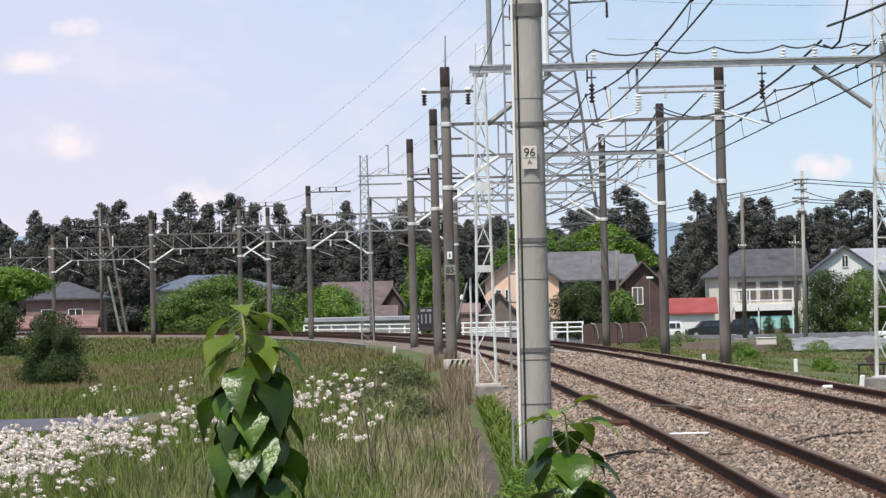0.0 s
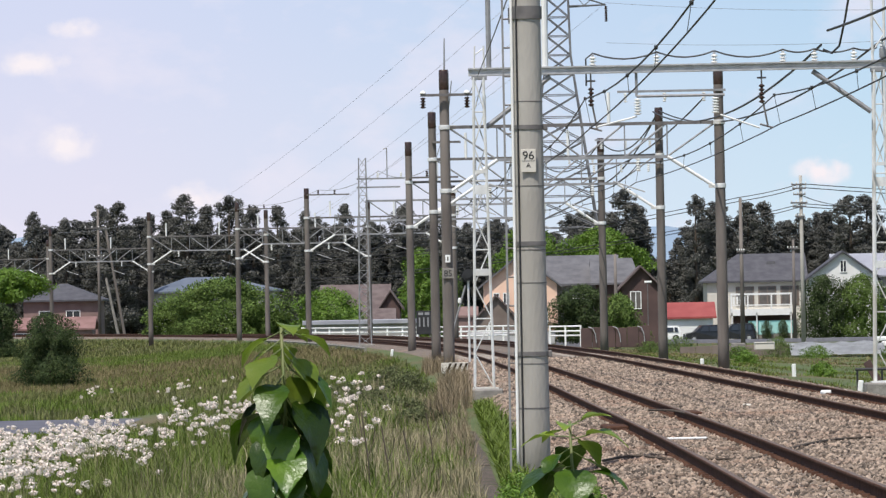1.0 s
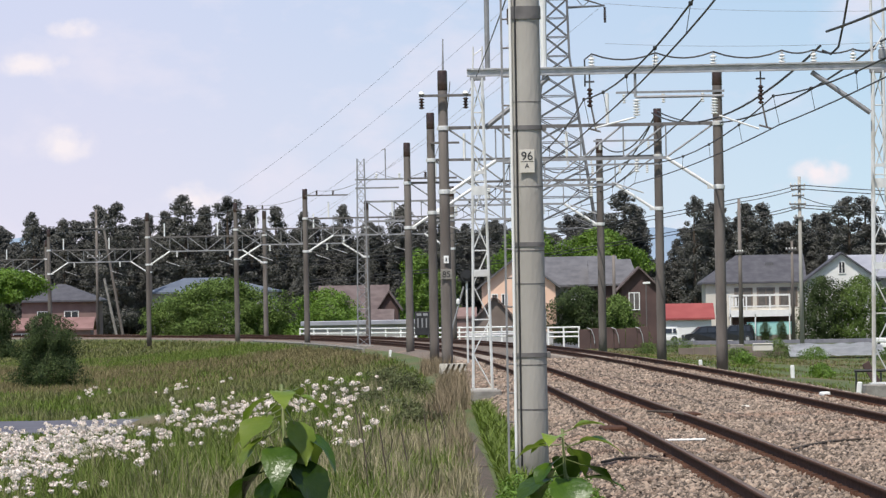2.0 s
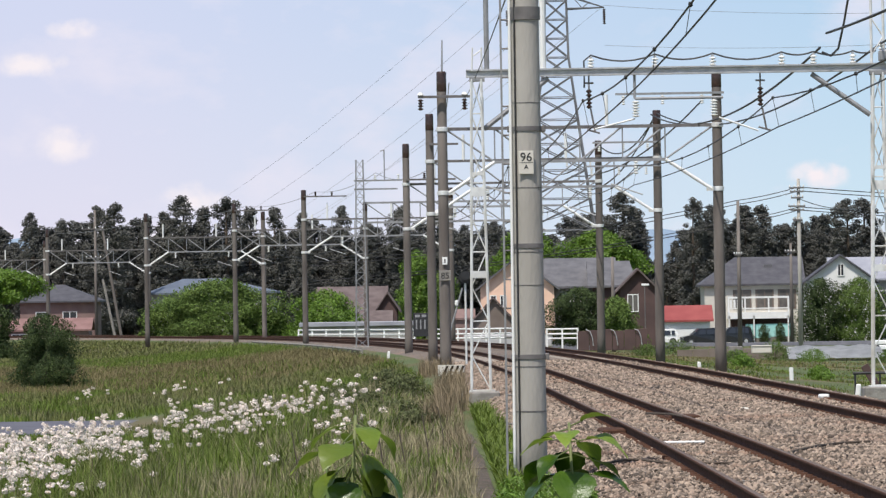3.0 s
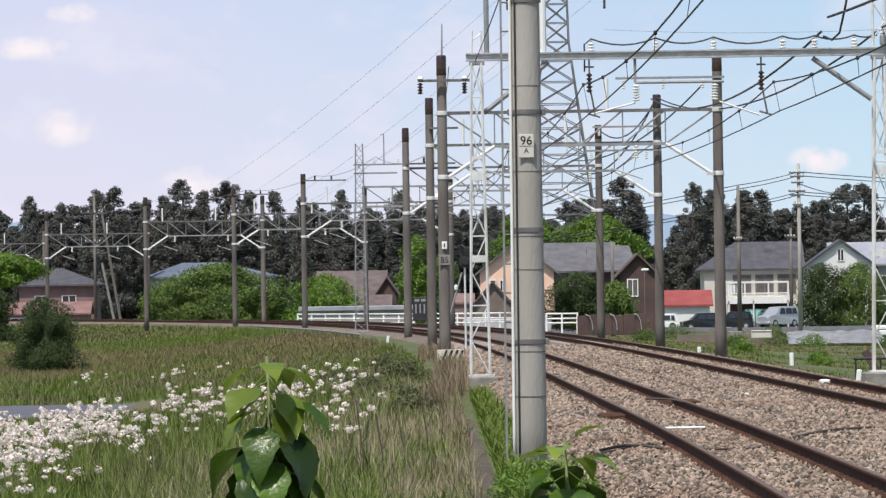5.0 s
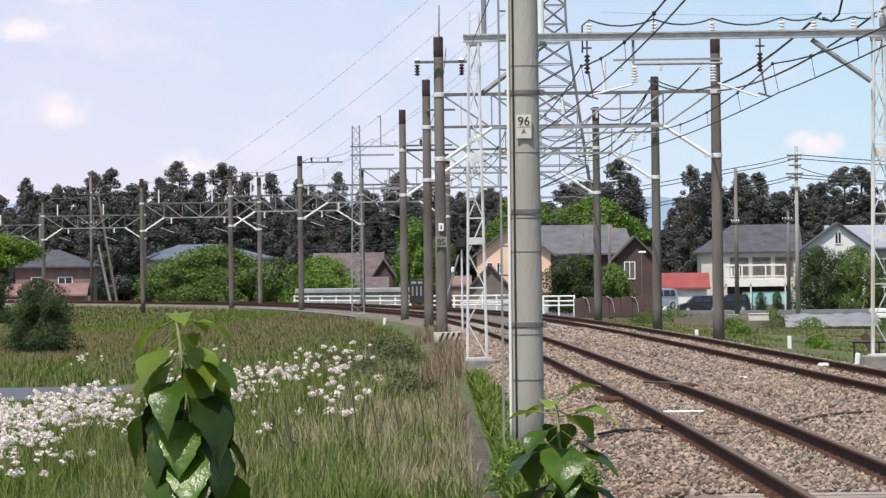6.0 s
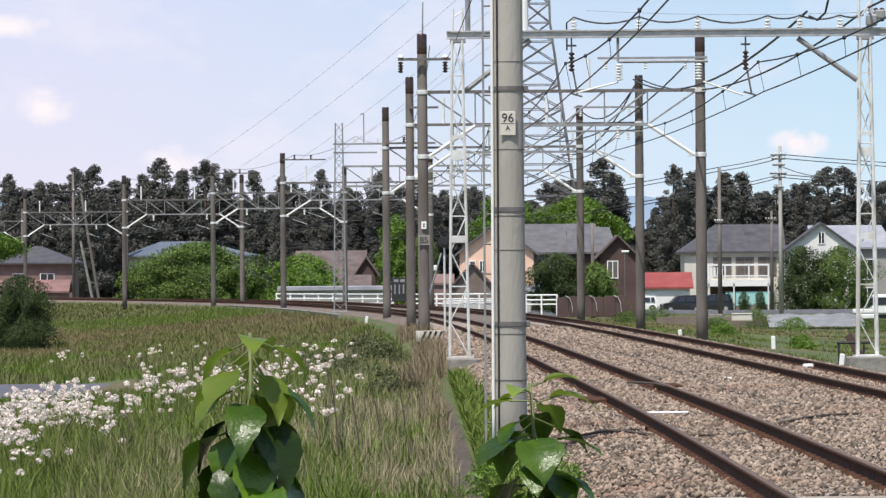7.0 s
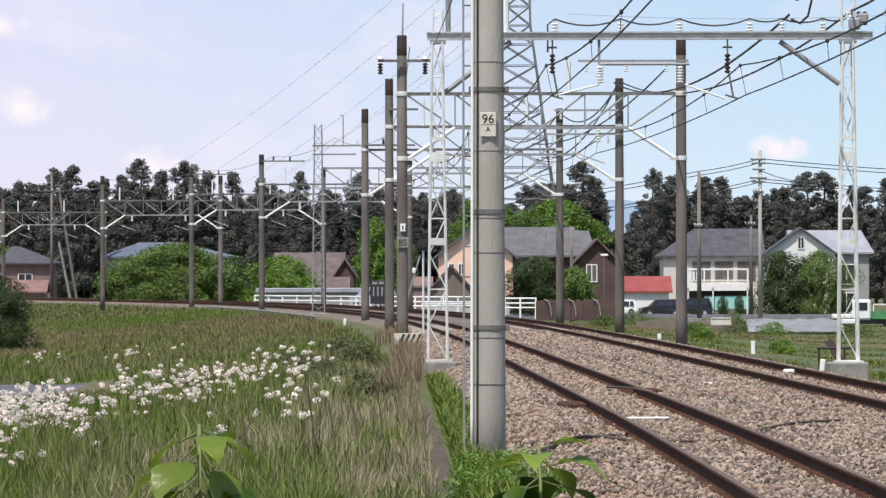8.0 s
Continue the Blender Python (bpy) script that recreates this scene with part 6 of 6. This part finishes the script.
def on_lane(p):
    return (p[:, 0] < -7.3) & (p[:, 1] > 126) & (p[:, 1] < 150)


def meadow():
    rng = np.random.default_rng(8)
    p = scatter(rng, 190000, 44, 128, -32, -4.3, 1.3)
    p = p[p[:, 0] < -0.02 - 0.01 * (p[:, 1] - 46.4)]
    u = p[:, 0] - np.interp(p[:, 1], [q[0] for q in MID], [q[1] for q in MID])
    tone = np.array([0.6 * noise.noise(Vector((x * 0.45, y * 0.10, 0))) + 0.5 * noise.noise(Vector((x * 1.9, y * 0.5, 3))) for x, y, _ in p])
    tone = tone + rng.normal(scale=0.2, size=len(p))
    dry = tone > np.interp(u, [-14, -9, -6.5, -4.8], [0.62, 0.45, 0.12, -0.15])
    lush = ~dry & (tone < 0.08)
    tall = np.clip((-4.6 - u) / 1.5, 0.5, 1) * np.where((p[:, 1] > 96) & (p[:, 0] < -0.064 * p[:, 1]), 0.25, 1.0)
    for mask, name, label, mat, h0, h1, w in ((dry, "dry_grass", "tangled straw-coloured dry grass beside the wall", GRASS_DRY, 0.3, 0.75, 0.004),
                                             (lush, "lush_grass", "lush bright green long grass", GRASS_LUSH, 0.25, 0.65, 0.0065),
                                             (~dry & ~lush, "meadow_grass", "rough mixed green meadow grass", GRASS, 0.25, 0.7, 0.005)):
        q = p[mask]
        blades(name, label, mat, q, (h0 + (h1 - h0) * 1.25 * rng.random(len(q)) ** 2.2) * tall[mask] * (0.85 + 0.75 * np.array([noise.noise(Vector((x * 0.9, y * 0.3, 7))) for x, y, _ in q])), w * rng.uniform(0.6, 1.4, len(q)) * (1 + (q[:, 1] - 44) / 90), 3)
    # far meadow
    p = scatter(rng, 130000, 120, 335, -60, -4.8, 0.8)
    p = p[~on_lane(p)]
    tone = np.array([0.7 * noise.noise(Vector((x * 0.09, y * 0.02, 5))) + 0.4 * noise.noise(Vector((x * 0.5, y * 0.1, 9))) for x, y, _ in p])
    band = (p[:, 1] > 200) & (p[:, 1] < 290)
    dry = (tone + rng.normal(scale=0.28, size=len(p)) > np.where(band, -0.28, np.where((p[:, 1] > 148) & (p[:, 1] < 196), 0.75, 0.4)))
    for mask, name, label, mat in ((dry, "dry_grass", "brownish dry grass in the far meadow", GRASS_OLIVE), (~dry & (tone < 0.05), "lush_grass", "bright green grass in the far meadow", GRASS_LUSH), (~dry & (tone >= 0.05), "meadow_grass", "olive green grass in the far meadow", GRASS)):
        q = p[mask]
        blades(name, label, mat, q, rng.uniform(0.12, 0.42, len(q)) * np.where((q[:, 1] < 132) & (q[:, 0] < -0.064 * q[:, 1]), 0.3, 1.0), rng.uniform(0.009, 0.02, len(q)), 4)
    # tall dead grass standing along the wall and the foot of the poles
    for y0, y1, xa, xb, h0, h1, n, w in ((66, 100, -0.3, 0.0, 0.15, 0.45, 1500, 0.004), (90, 126, -0.7, -0.05, 0.3, 0.8, 4600, 0.006), (152, 164, -1.6, -0.5, 0.3, 0.7, 1500, 0.007)):
        y = rng.uniform(y0, y1, n)
        x = rng.uniform(xa, xb, n) - 0.01 * (np.minimum(y, 120) - 46.4) + np.where(y > 96, 0.25, 0.0)
        keep = np.array([noise.noise(Vector((a * 1.3, b * 0.25, 11))) for a, b in zip(x, y)]) > -0.15
        x, y = x[keep], y[keep]
        q = np.stack([x, y, np.array([ground_z(a, b) for a, b in zip(x, y)]) - 0.02], 1)
        blades("dead_grass", "tall dead brown grass along the wall and line poles", GRASS_BROWN, q, rng.uniform(h0, h1, len(q)), rng.uniform(0.6, 1.4, len(q)) * w, 21)
    # verge between wall and ballast, and the far side of the line
    p = scatter(rng, 9000, 44, 98, -4.75, -4.0, 1.2)
    edge = 0.22 - 0.01 * (p[:, 1] - 46.4)
    p = p[(p[:, 0] > edge) & (p[:, 0] < edge + 0.38 + 0.12 * np.sin(p[:, 1] * 1.7))]
    blades("verge_weeds", "fresh green weeds between wall and ballast", GRASS_LUSH, p, rng.uniform(0.08, 0.34, len(p)), rng.uniform(0.008, 0.018, len(p)), 5, 0.8)
    p = scatter(rng, 70000, 92, 300, 5.4, 34, 1.0)
    p = p[np.array([noise.noise(Vector((x * 0.35, y * 0.08, 1))) for x, y, _ in p]) + rng.normal(scale=0.15, size=len(p)) > 0.06]
    blades("verge_grass", "short olive grass and weeds beyond the far track", GRASS_OLIVE, p[::2], rng.uniform(0.03, 0.11, len(p[::2])), rng.uniform(0.008, 0.018, len(p[::2])), 6, 0.9)
    p = p[1::2]
    blades("verge_grass", "fresh green grass beyond the far track", GRASS_LUSH, p, rng.uniform(0.04, 0.18, len(p)), rng.uniform(0.009, 0.02, len(p)), 16, 0.8)
    p = scatter(rng, 26000, 240, 400, 4.8, 40, 1.0)
    blades("verge_grass", "mixed dry grass in the field beyond the line", GRASS_OLIVE, p, rng.uniform(0.04, 0.16, len(p)), rng.uniform(0.015, 0.035, len(p)), 7, 0.8)
    p = scatter(rng, 26000, 335, 440, -60, -4.8, 1.0)
    blades("lush_grass", "green grass along the far embankment", GRASS, p, rng.uniform(0.12, 0.4, len(p)), rng.uniform(0.03, 0.06, len(p)), 9)
    for k, (x, y, w, h) in enumerate(((0.42, 47.5, 0.55, 0.34), (0.75, 48.2, 0.5, 0.42), (0.28, 50.5, 0.4, 0.3), (0.62, 52.5, 0.4, 0.26), (0.2, 46.5, 0.4, 0.3), (0.95, 46.8, 0.4, 0.28))):
        broad("weed_clump", "fresh bright green leafy weeds at the pole's foot", pose(x, y, -0.34), w, 0.5, h, 420, 0.035, LEAF_LIGHT, 80 + k, "pole foot weeds", 0.0)
    # a few tall dead stalks
    for k, (x, y, h) in enumerate(((-1.35, 56, 1.15), (-1.15, 57, 0.95), (-0.95, 60, 0.8), (-2.4, 64, 0.9), (-0.75, 66, 0.85), (-1.9, 75, 0.9), (-0.6, 72, 0.8))):
        z = ground_z(x, y)
        st = thing("dead_stalk", pose(x, y, z), "tall thin dry weed stalk in the grass", "weed", "dead stalks")
        part("stalk", tube_along([(0, 0, -0.1), (-0.03, 0, h * 0.5), (-0.1, 0.02, h)], 0.008, 6), BARK, st)
        part("twig", tube_along([(-0.04, 0, h * 0.55), (0.03, 0.03, h * 0.72), (0.05, 0.03, h * 0.85)], 0.005, 5), BARK, st)
    # tall weedy clumps on the slope
    for k, (x, y, w, h) in enumerate(((-1.9, 100, 1.7, 0.62), (-1.95, 118, 1.4, 0.8), (-2.7, 112, 1.7, 0.66), (-2.6, 134, 1.5, 0.85), (-1.3, 92, 1.1, 0.5), (-3.4, 122, 1.6, 0.7))):
        broad("weed_clump", "tall grey-green weeds on the slope", pose(x, y, ground_z(x, y) - 0.1), w, 1.2, h, 2400, 0.06, WEED, 60 + k, "weed clumps", 0.05)


def flowers():
    """Drifts of white wildflowers: each plant carries several puffy heads at uneven heights."""
    rng = np.random.default_rng(12)
    spots = []
    for n, xa, xb, ya, yb in ((205, -0.108, -0.064, 74, 97), (48, -0.066, -0.045, 88, 110), (42, -0.044, -0.022, 92, 114), (62, -0.11, -0.086, 60, 80), (40, -0.1, -0.02, 60, 108), (13, -0.085, -0.05, 168, 186)):
        y = rng.uniform(ya, yb, n)
        x = rng.uniform(xa, xb, n) * y
        dense = np.array([noise.noise(Vector((a * 0.7, b * 0.13, 2))) for a, b in zip(x, y)]) > -0.22
        spots.append(np.stack([x[dense], y[dense], np.array([ground_z(a, b) for a, b in zip(x[dense], y[dense])])], 1))
    s = np.repeat(np.concatenate(spots), 4, axis=0)
    s = s[rng.random(len(s)) < 0.72]
    s = s + np.stack([rng.normal(scale=0.13, size=len(s)), rng.normal(scale=0.2, size=len(s)), np.zeros(len(s))], 1)
    h = np.where(s[:, 1] > 150, rng.uniform(0.3, 0.6, len(s)), rng.uniform(0.42, 0.98, len(s)))
    head = s + np.stack([rng.normal(scale=0.05, size=len(s)), rng.normal(scale=0.05, size=len(s)), h], 1)
    blades("flower_stems", "thin green stems of white wildflowers", GRASS_LUSH, s, h, np.full(len(s), 0.006), 13, 0.1)
    k = 34
    n = len(s) * k
    c = np.repeat(head, k, axis=0)
    d = rng.normal(size=(n, 3))
    d /= np.linalg.norm(d, axis=1)[:, None]
    R = np.repeat(rng.uniform(0.03, 0.085, len(s)), k)[:, None]
    p = c + d * R * np.array([1.05, 1.05, 0.72]) * (0.55 + 0.5 * rng.random((n, 1)))
    nrm = d + np.array([0, 0, 0.5]) + rng.normal(scale=0.45, size=(n, 3))
    nrm /= np.linalg.norm(nrm, axis=1)[:, None]
    e1 = np.cross(nrm, rng.normal(size=(n, 3)))
    e1 /= np.linalg.norm(e1, axis=1)[:, None]
    e2 = np.cross(nrm, e1)
    sz = rng.uniform(0.012, 0.024, n)[:, None]
    v = np.stack([p - e1 * sz, p + e2 * sz, p + e1 * sz, p - e2 * sz], 1).reshape(-1, 3)
    tagged(arrays("wildflowers", v, np.arange(n * 4).reshape(-1, 4), PETAL), "drift of creamy white wildflowers in the meadow", "flowers", kind="stuff")


ballast_stones()
meadow()
flowers()


# ================= the two swaying mulberry shoots =================
def leaf_mesh(seed, length, width):
    """A pointed toothed leaf along +x, folded on its midrib and drooping."""
    rng = random.Random(seed)
    n = 11
    droop, fold = rng.uniform(0.5, 1.15), rng.uniform(0.08, 0.32)
    rows = []
    bm = bmesh.new()
    for i in range(n + 1):
        s = i / n
        w = width * (math.sin(math.pi * min(1, s * 1.02) ** 0.72) * (1 - 0.25 * s)) * 0.5
        w *= 1 + 0.045 * (1 if i % 2 else -1) * (0.3 < s < 0.97)
        x = length * (s - 0.18 * droop * s * s)
        z = -droop * length * 0.5 * s * s
        row = []
        for f in (-1, -0.5, 0, 0.5, 1):
            ripple = 0.05 * length * math.sin(9 * s + f * 2 + seed) * abs(f)
            row.append(bm.verts.new((x - 0.06 * length * abs(f) * (1 if s < 0.15 else 0), f * w, z + abs(f) * w * fold + ripple * 0.5)))
        rows.append(row)
    for i in range(n):
        for k in range(4):
            bm.faces.new((rows[i][k], rows[i + 1][k], rows[i + 1][k + 1], rows[i][k + 1]))
    bmesh.ops.recalc_face_normals(bm, faces=bm.faces)
    return bm


def shoot(name, label, x, y, count, length, reach, leaf_len, seed, spread=0.0, wide=(0.6, 0.76), lift=0):
    """A leafy shoot whose tip is its origin; leaves hang off a stem going down."""
    rng = random.Random(seed)
    t = thing(name, pose(x, y, 1.5), label, "plant", "young mulberry shoots")
    pts = [Vector((0.02 * math.sin(k * 0.9), 0.015 * math.cos(k * 1.3), -length * k / 8)) for k in range(9)]
    part("stem", tube_along(pts[::-1], 0.0045, 7), STEM, t, "thin green-brown stem", True)
    moving = []
    for k in range(count):
        f = k / (count - 1)
        z = -0.012 - reach * f ** 1.15
        L = leaf_len * (0.66 + 0.3 * min(1, f * 3.5)) * rng.uniform(0.82, 1.15)
        a = k * 137.5 + rng.uniform(-25, 25)
        tilt = 14 + 44 * f ** 0.4 + lift + rng.uniform(-34, 20)
        bm = leaf_mesh(seed * 50 + k, L, L * rng.uniform(*wide))
        stalk = 0.03 + spread * rng.uniform(0.6, 1.2) + 0.02 * min(1, f * 3)
        bmesh.ops.translate(bm, vec=(stalk, 0, 0), verts=bm.verts)
        tube = bars(((0, 0, 0), (stalk + 0.004, 0, 0), 0.0022), n=5)
        leaf = part("leaf", bm, MULBERRY_TIP if k < count * 0.2 else MULBERRY, t, "yellow-green young leaf" if k < count * 0.2 else "", True)
        part("stalk", tube, STEM, leaf)
        where = (0.02 * math.sin(-z / length * 7.2), 0.015 * math.cos(-z / length * 10.4), z)
        leaf.matrix_basis = pose(*where, 0, tilt, a)
        moving.append((leaf, where, tilt, a, rng.uniform(0, 6.28), rng.uniform(4, 9)))
    return t, moving


shoot_a, leaves_a = shoot("mulberry_shoot", "leafy young mulberry shoot swaying in the wind", -0.55, 12, 64, 2.45, 0.62, 0.165, 5, 0.03, (0.62, 0.8))
shoot_b, leaves_b = shoot("mulberry_shoot", "smaller leafy mulberry shoot with rounder leaves", 0.2, 14, 30, 2.2, 0.34, 0.145, 9, 0.02, (0.74, 0.92), -14)

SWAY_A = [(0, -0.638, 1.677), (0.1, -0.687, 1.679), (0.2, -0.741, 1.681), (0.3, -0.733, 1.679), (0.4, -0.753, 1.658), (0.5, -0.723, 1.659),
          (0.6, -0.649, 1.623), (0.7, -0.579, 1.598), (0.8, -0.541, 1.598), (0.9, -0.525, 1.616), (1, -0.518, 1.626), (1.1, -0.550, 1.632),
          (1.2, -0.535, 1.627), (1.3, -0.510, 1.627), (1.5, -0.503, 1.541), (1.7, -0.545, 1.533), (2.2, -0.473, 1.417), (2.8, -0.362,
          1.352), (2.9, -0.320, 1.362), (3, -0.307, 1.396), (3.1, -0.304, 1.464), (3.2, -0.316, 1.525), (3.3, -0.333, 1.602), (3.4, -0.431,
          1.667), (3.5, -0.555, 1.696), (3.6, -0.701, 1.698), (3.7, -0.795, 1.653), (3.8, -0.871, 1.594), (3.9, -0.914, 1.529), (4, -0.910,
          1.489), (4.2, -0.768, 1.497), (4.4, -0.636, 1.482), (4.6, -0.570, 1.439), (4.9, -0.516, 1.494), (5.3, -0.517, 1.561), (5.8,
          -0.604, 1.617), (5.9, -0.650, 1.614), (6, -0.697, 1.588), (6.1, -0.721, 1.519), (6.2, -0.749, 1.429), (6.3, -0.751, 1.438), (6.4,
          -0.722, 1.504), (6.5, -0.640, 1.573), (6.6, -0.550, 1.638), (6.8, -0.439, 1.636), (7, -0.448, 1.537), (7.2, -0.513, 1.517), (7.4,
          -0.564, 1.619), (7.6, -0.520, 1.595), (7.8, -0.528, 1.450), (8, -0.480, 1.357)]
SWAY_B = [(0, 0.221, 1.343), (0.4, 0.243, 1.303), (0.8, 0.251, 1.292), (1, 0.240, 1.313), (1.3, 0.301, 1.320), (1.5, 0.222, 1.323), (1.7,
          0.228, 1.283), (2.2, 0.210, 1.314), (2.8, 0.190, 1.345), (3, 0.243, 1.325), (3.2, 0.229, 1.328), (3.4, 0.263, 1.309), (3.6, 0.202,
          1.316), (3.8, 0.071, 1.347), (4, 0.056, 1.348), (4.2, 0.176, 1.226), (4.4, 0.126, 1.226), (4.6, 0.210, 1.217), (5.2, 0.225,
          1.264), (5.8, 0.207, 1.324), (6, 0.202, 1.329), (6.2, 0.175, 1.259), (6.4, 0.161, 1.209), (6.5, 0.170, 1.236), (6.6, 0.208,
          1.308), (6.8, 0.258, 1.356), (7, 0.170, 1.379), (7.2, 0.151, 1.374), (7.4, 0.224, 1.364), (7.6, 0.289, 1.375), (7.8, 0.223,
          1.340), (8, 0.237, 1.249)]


def motions():
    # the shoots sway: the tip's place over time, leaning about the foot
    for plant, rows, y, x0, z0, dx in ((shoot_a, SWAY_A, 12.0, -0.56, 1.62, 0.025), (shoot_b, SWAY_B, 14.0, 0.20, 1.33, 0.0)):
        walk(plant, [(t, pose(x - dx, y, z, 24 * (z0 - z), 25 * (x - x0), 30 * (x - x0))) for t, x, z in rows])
    for leaves in (leaves_a, leaves_b):
        for leaf, where, tilt, a, ph, amp in leaves:
            rows = []
            for k in range(33):
                t = k * 0.25
                w = math.sin(5.2 * t + ph) + 0.5 * math.sin(11.3 * t + 2 * ph)
                rows.append((t, pose(*where, amp * 0.7 * math.cos(4.1 * t + ph), tilt + amp * w, a + amp * 0.8 * math.sin(3.7 * t + 1.7 * ph))))
            walk(leaf, rows)
    # the van drives along the road, its wheels turning
    path = [(0.0, 68.0, 448, -1.5), (3.0, 42.5, 417, -1.38), (4.0, 32.0, 408, -1.32), (4.5, 26.8, 404, -1.29), (5.0, 22.0, 400, -1.26), (5.8, 14.2, 393, -1.1), (6.4, 8.6, 386, -0.93), (7.0, 3.9, 378, -0.75), (7.5, -1.0, 375, -0.66), (8.0, -6.5, 379, -0.61)]
    rows = []
    for k, (t, x, y, z) in enumerate(path):
        q = path[min(k + 1, len(path) - 1)]
        p = path[max(k - 1, 0)]
        rows.append((t, pose(x, y, z + 0.02, 0, 0, max(-40, min(40, math.degrees(math.atan2(p[2] - q[2], p[1] - q[1])))))))
    walk(van, rows)
    for w, x, y in van_wheels:
        walk(w, [(k / 30, pose(x, y, 0.29, 90) @ pose(0, 0, 0, 0, 0, 57.0 * k)) for k in range(0, 241)])


motions()
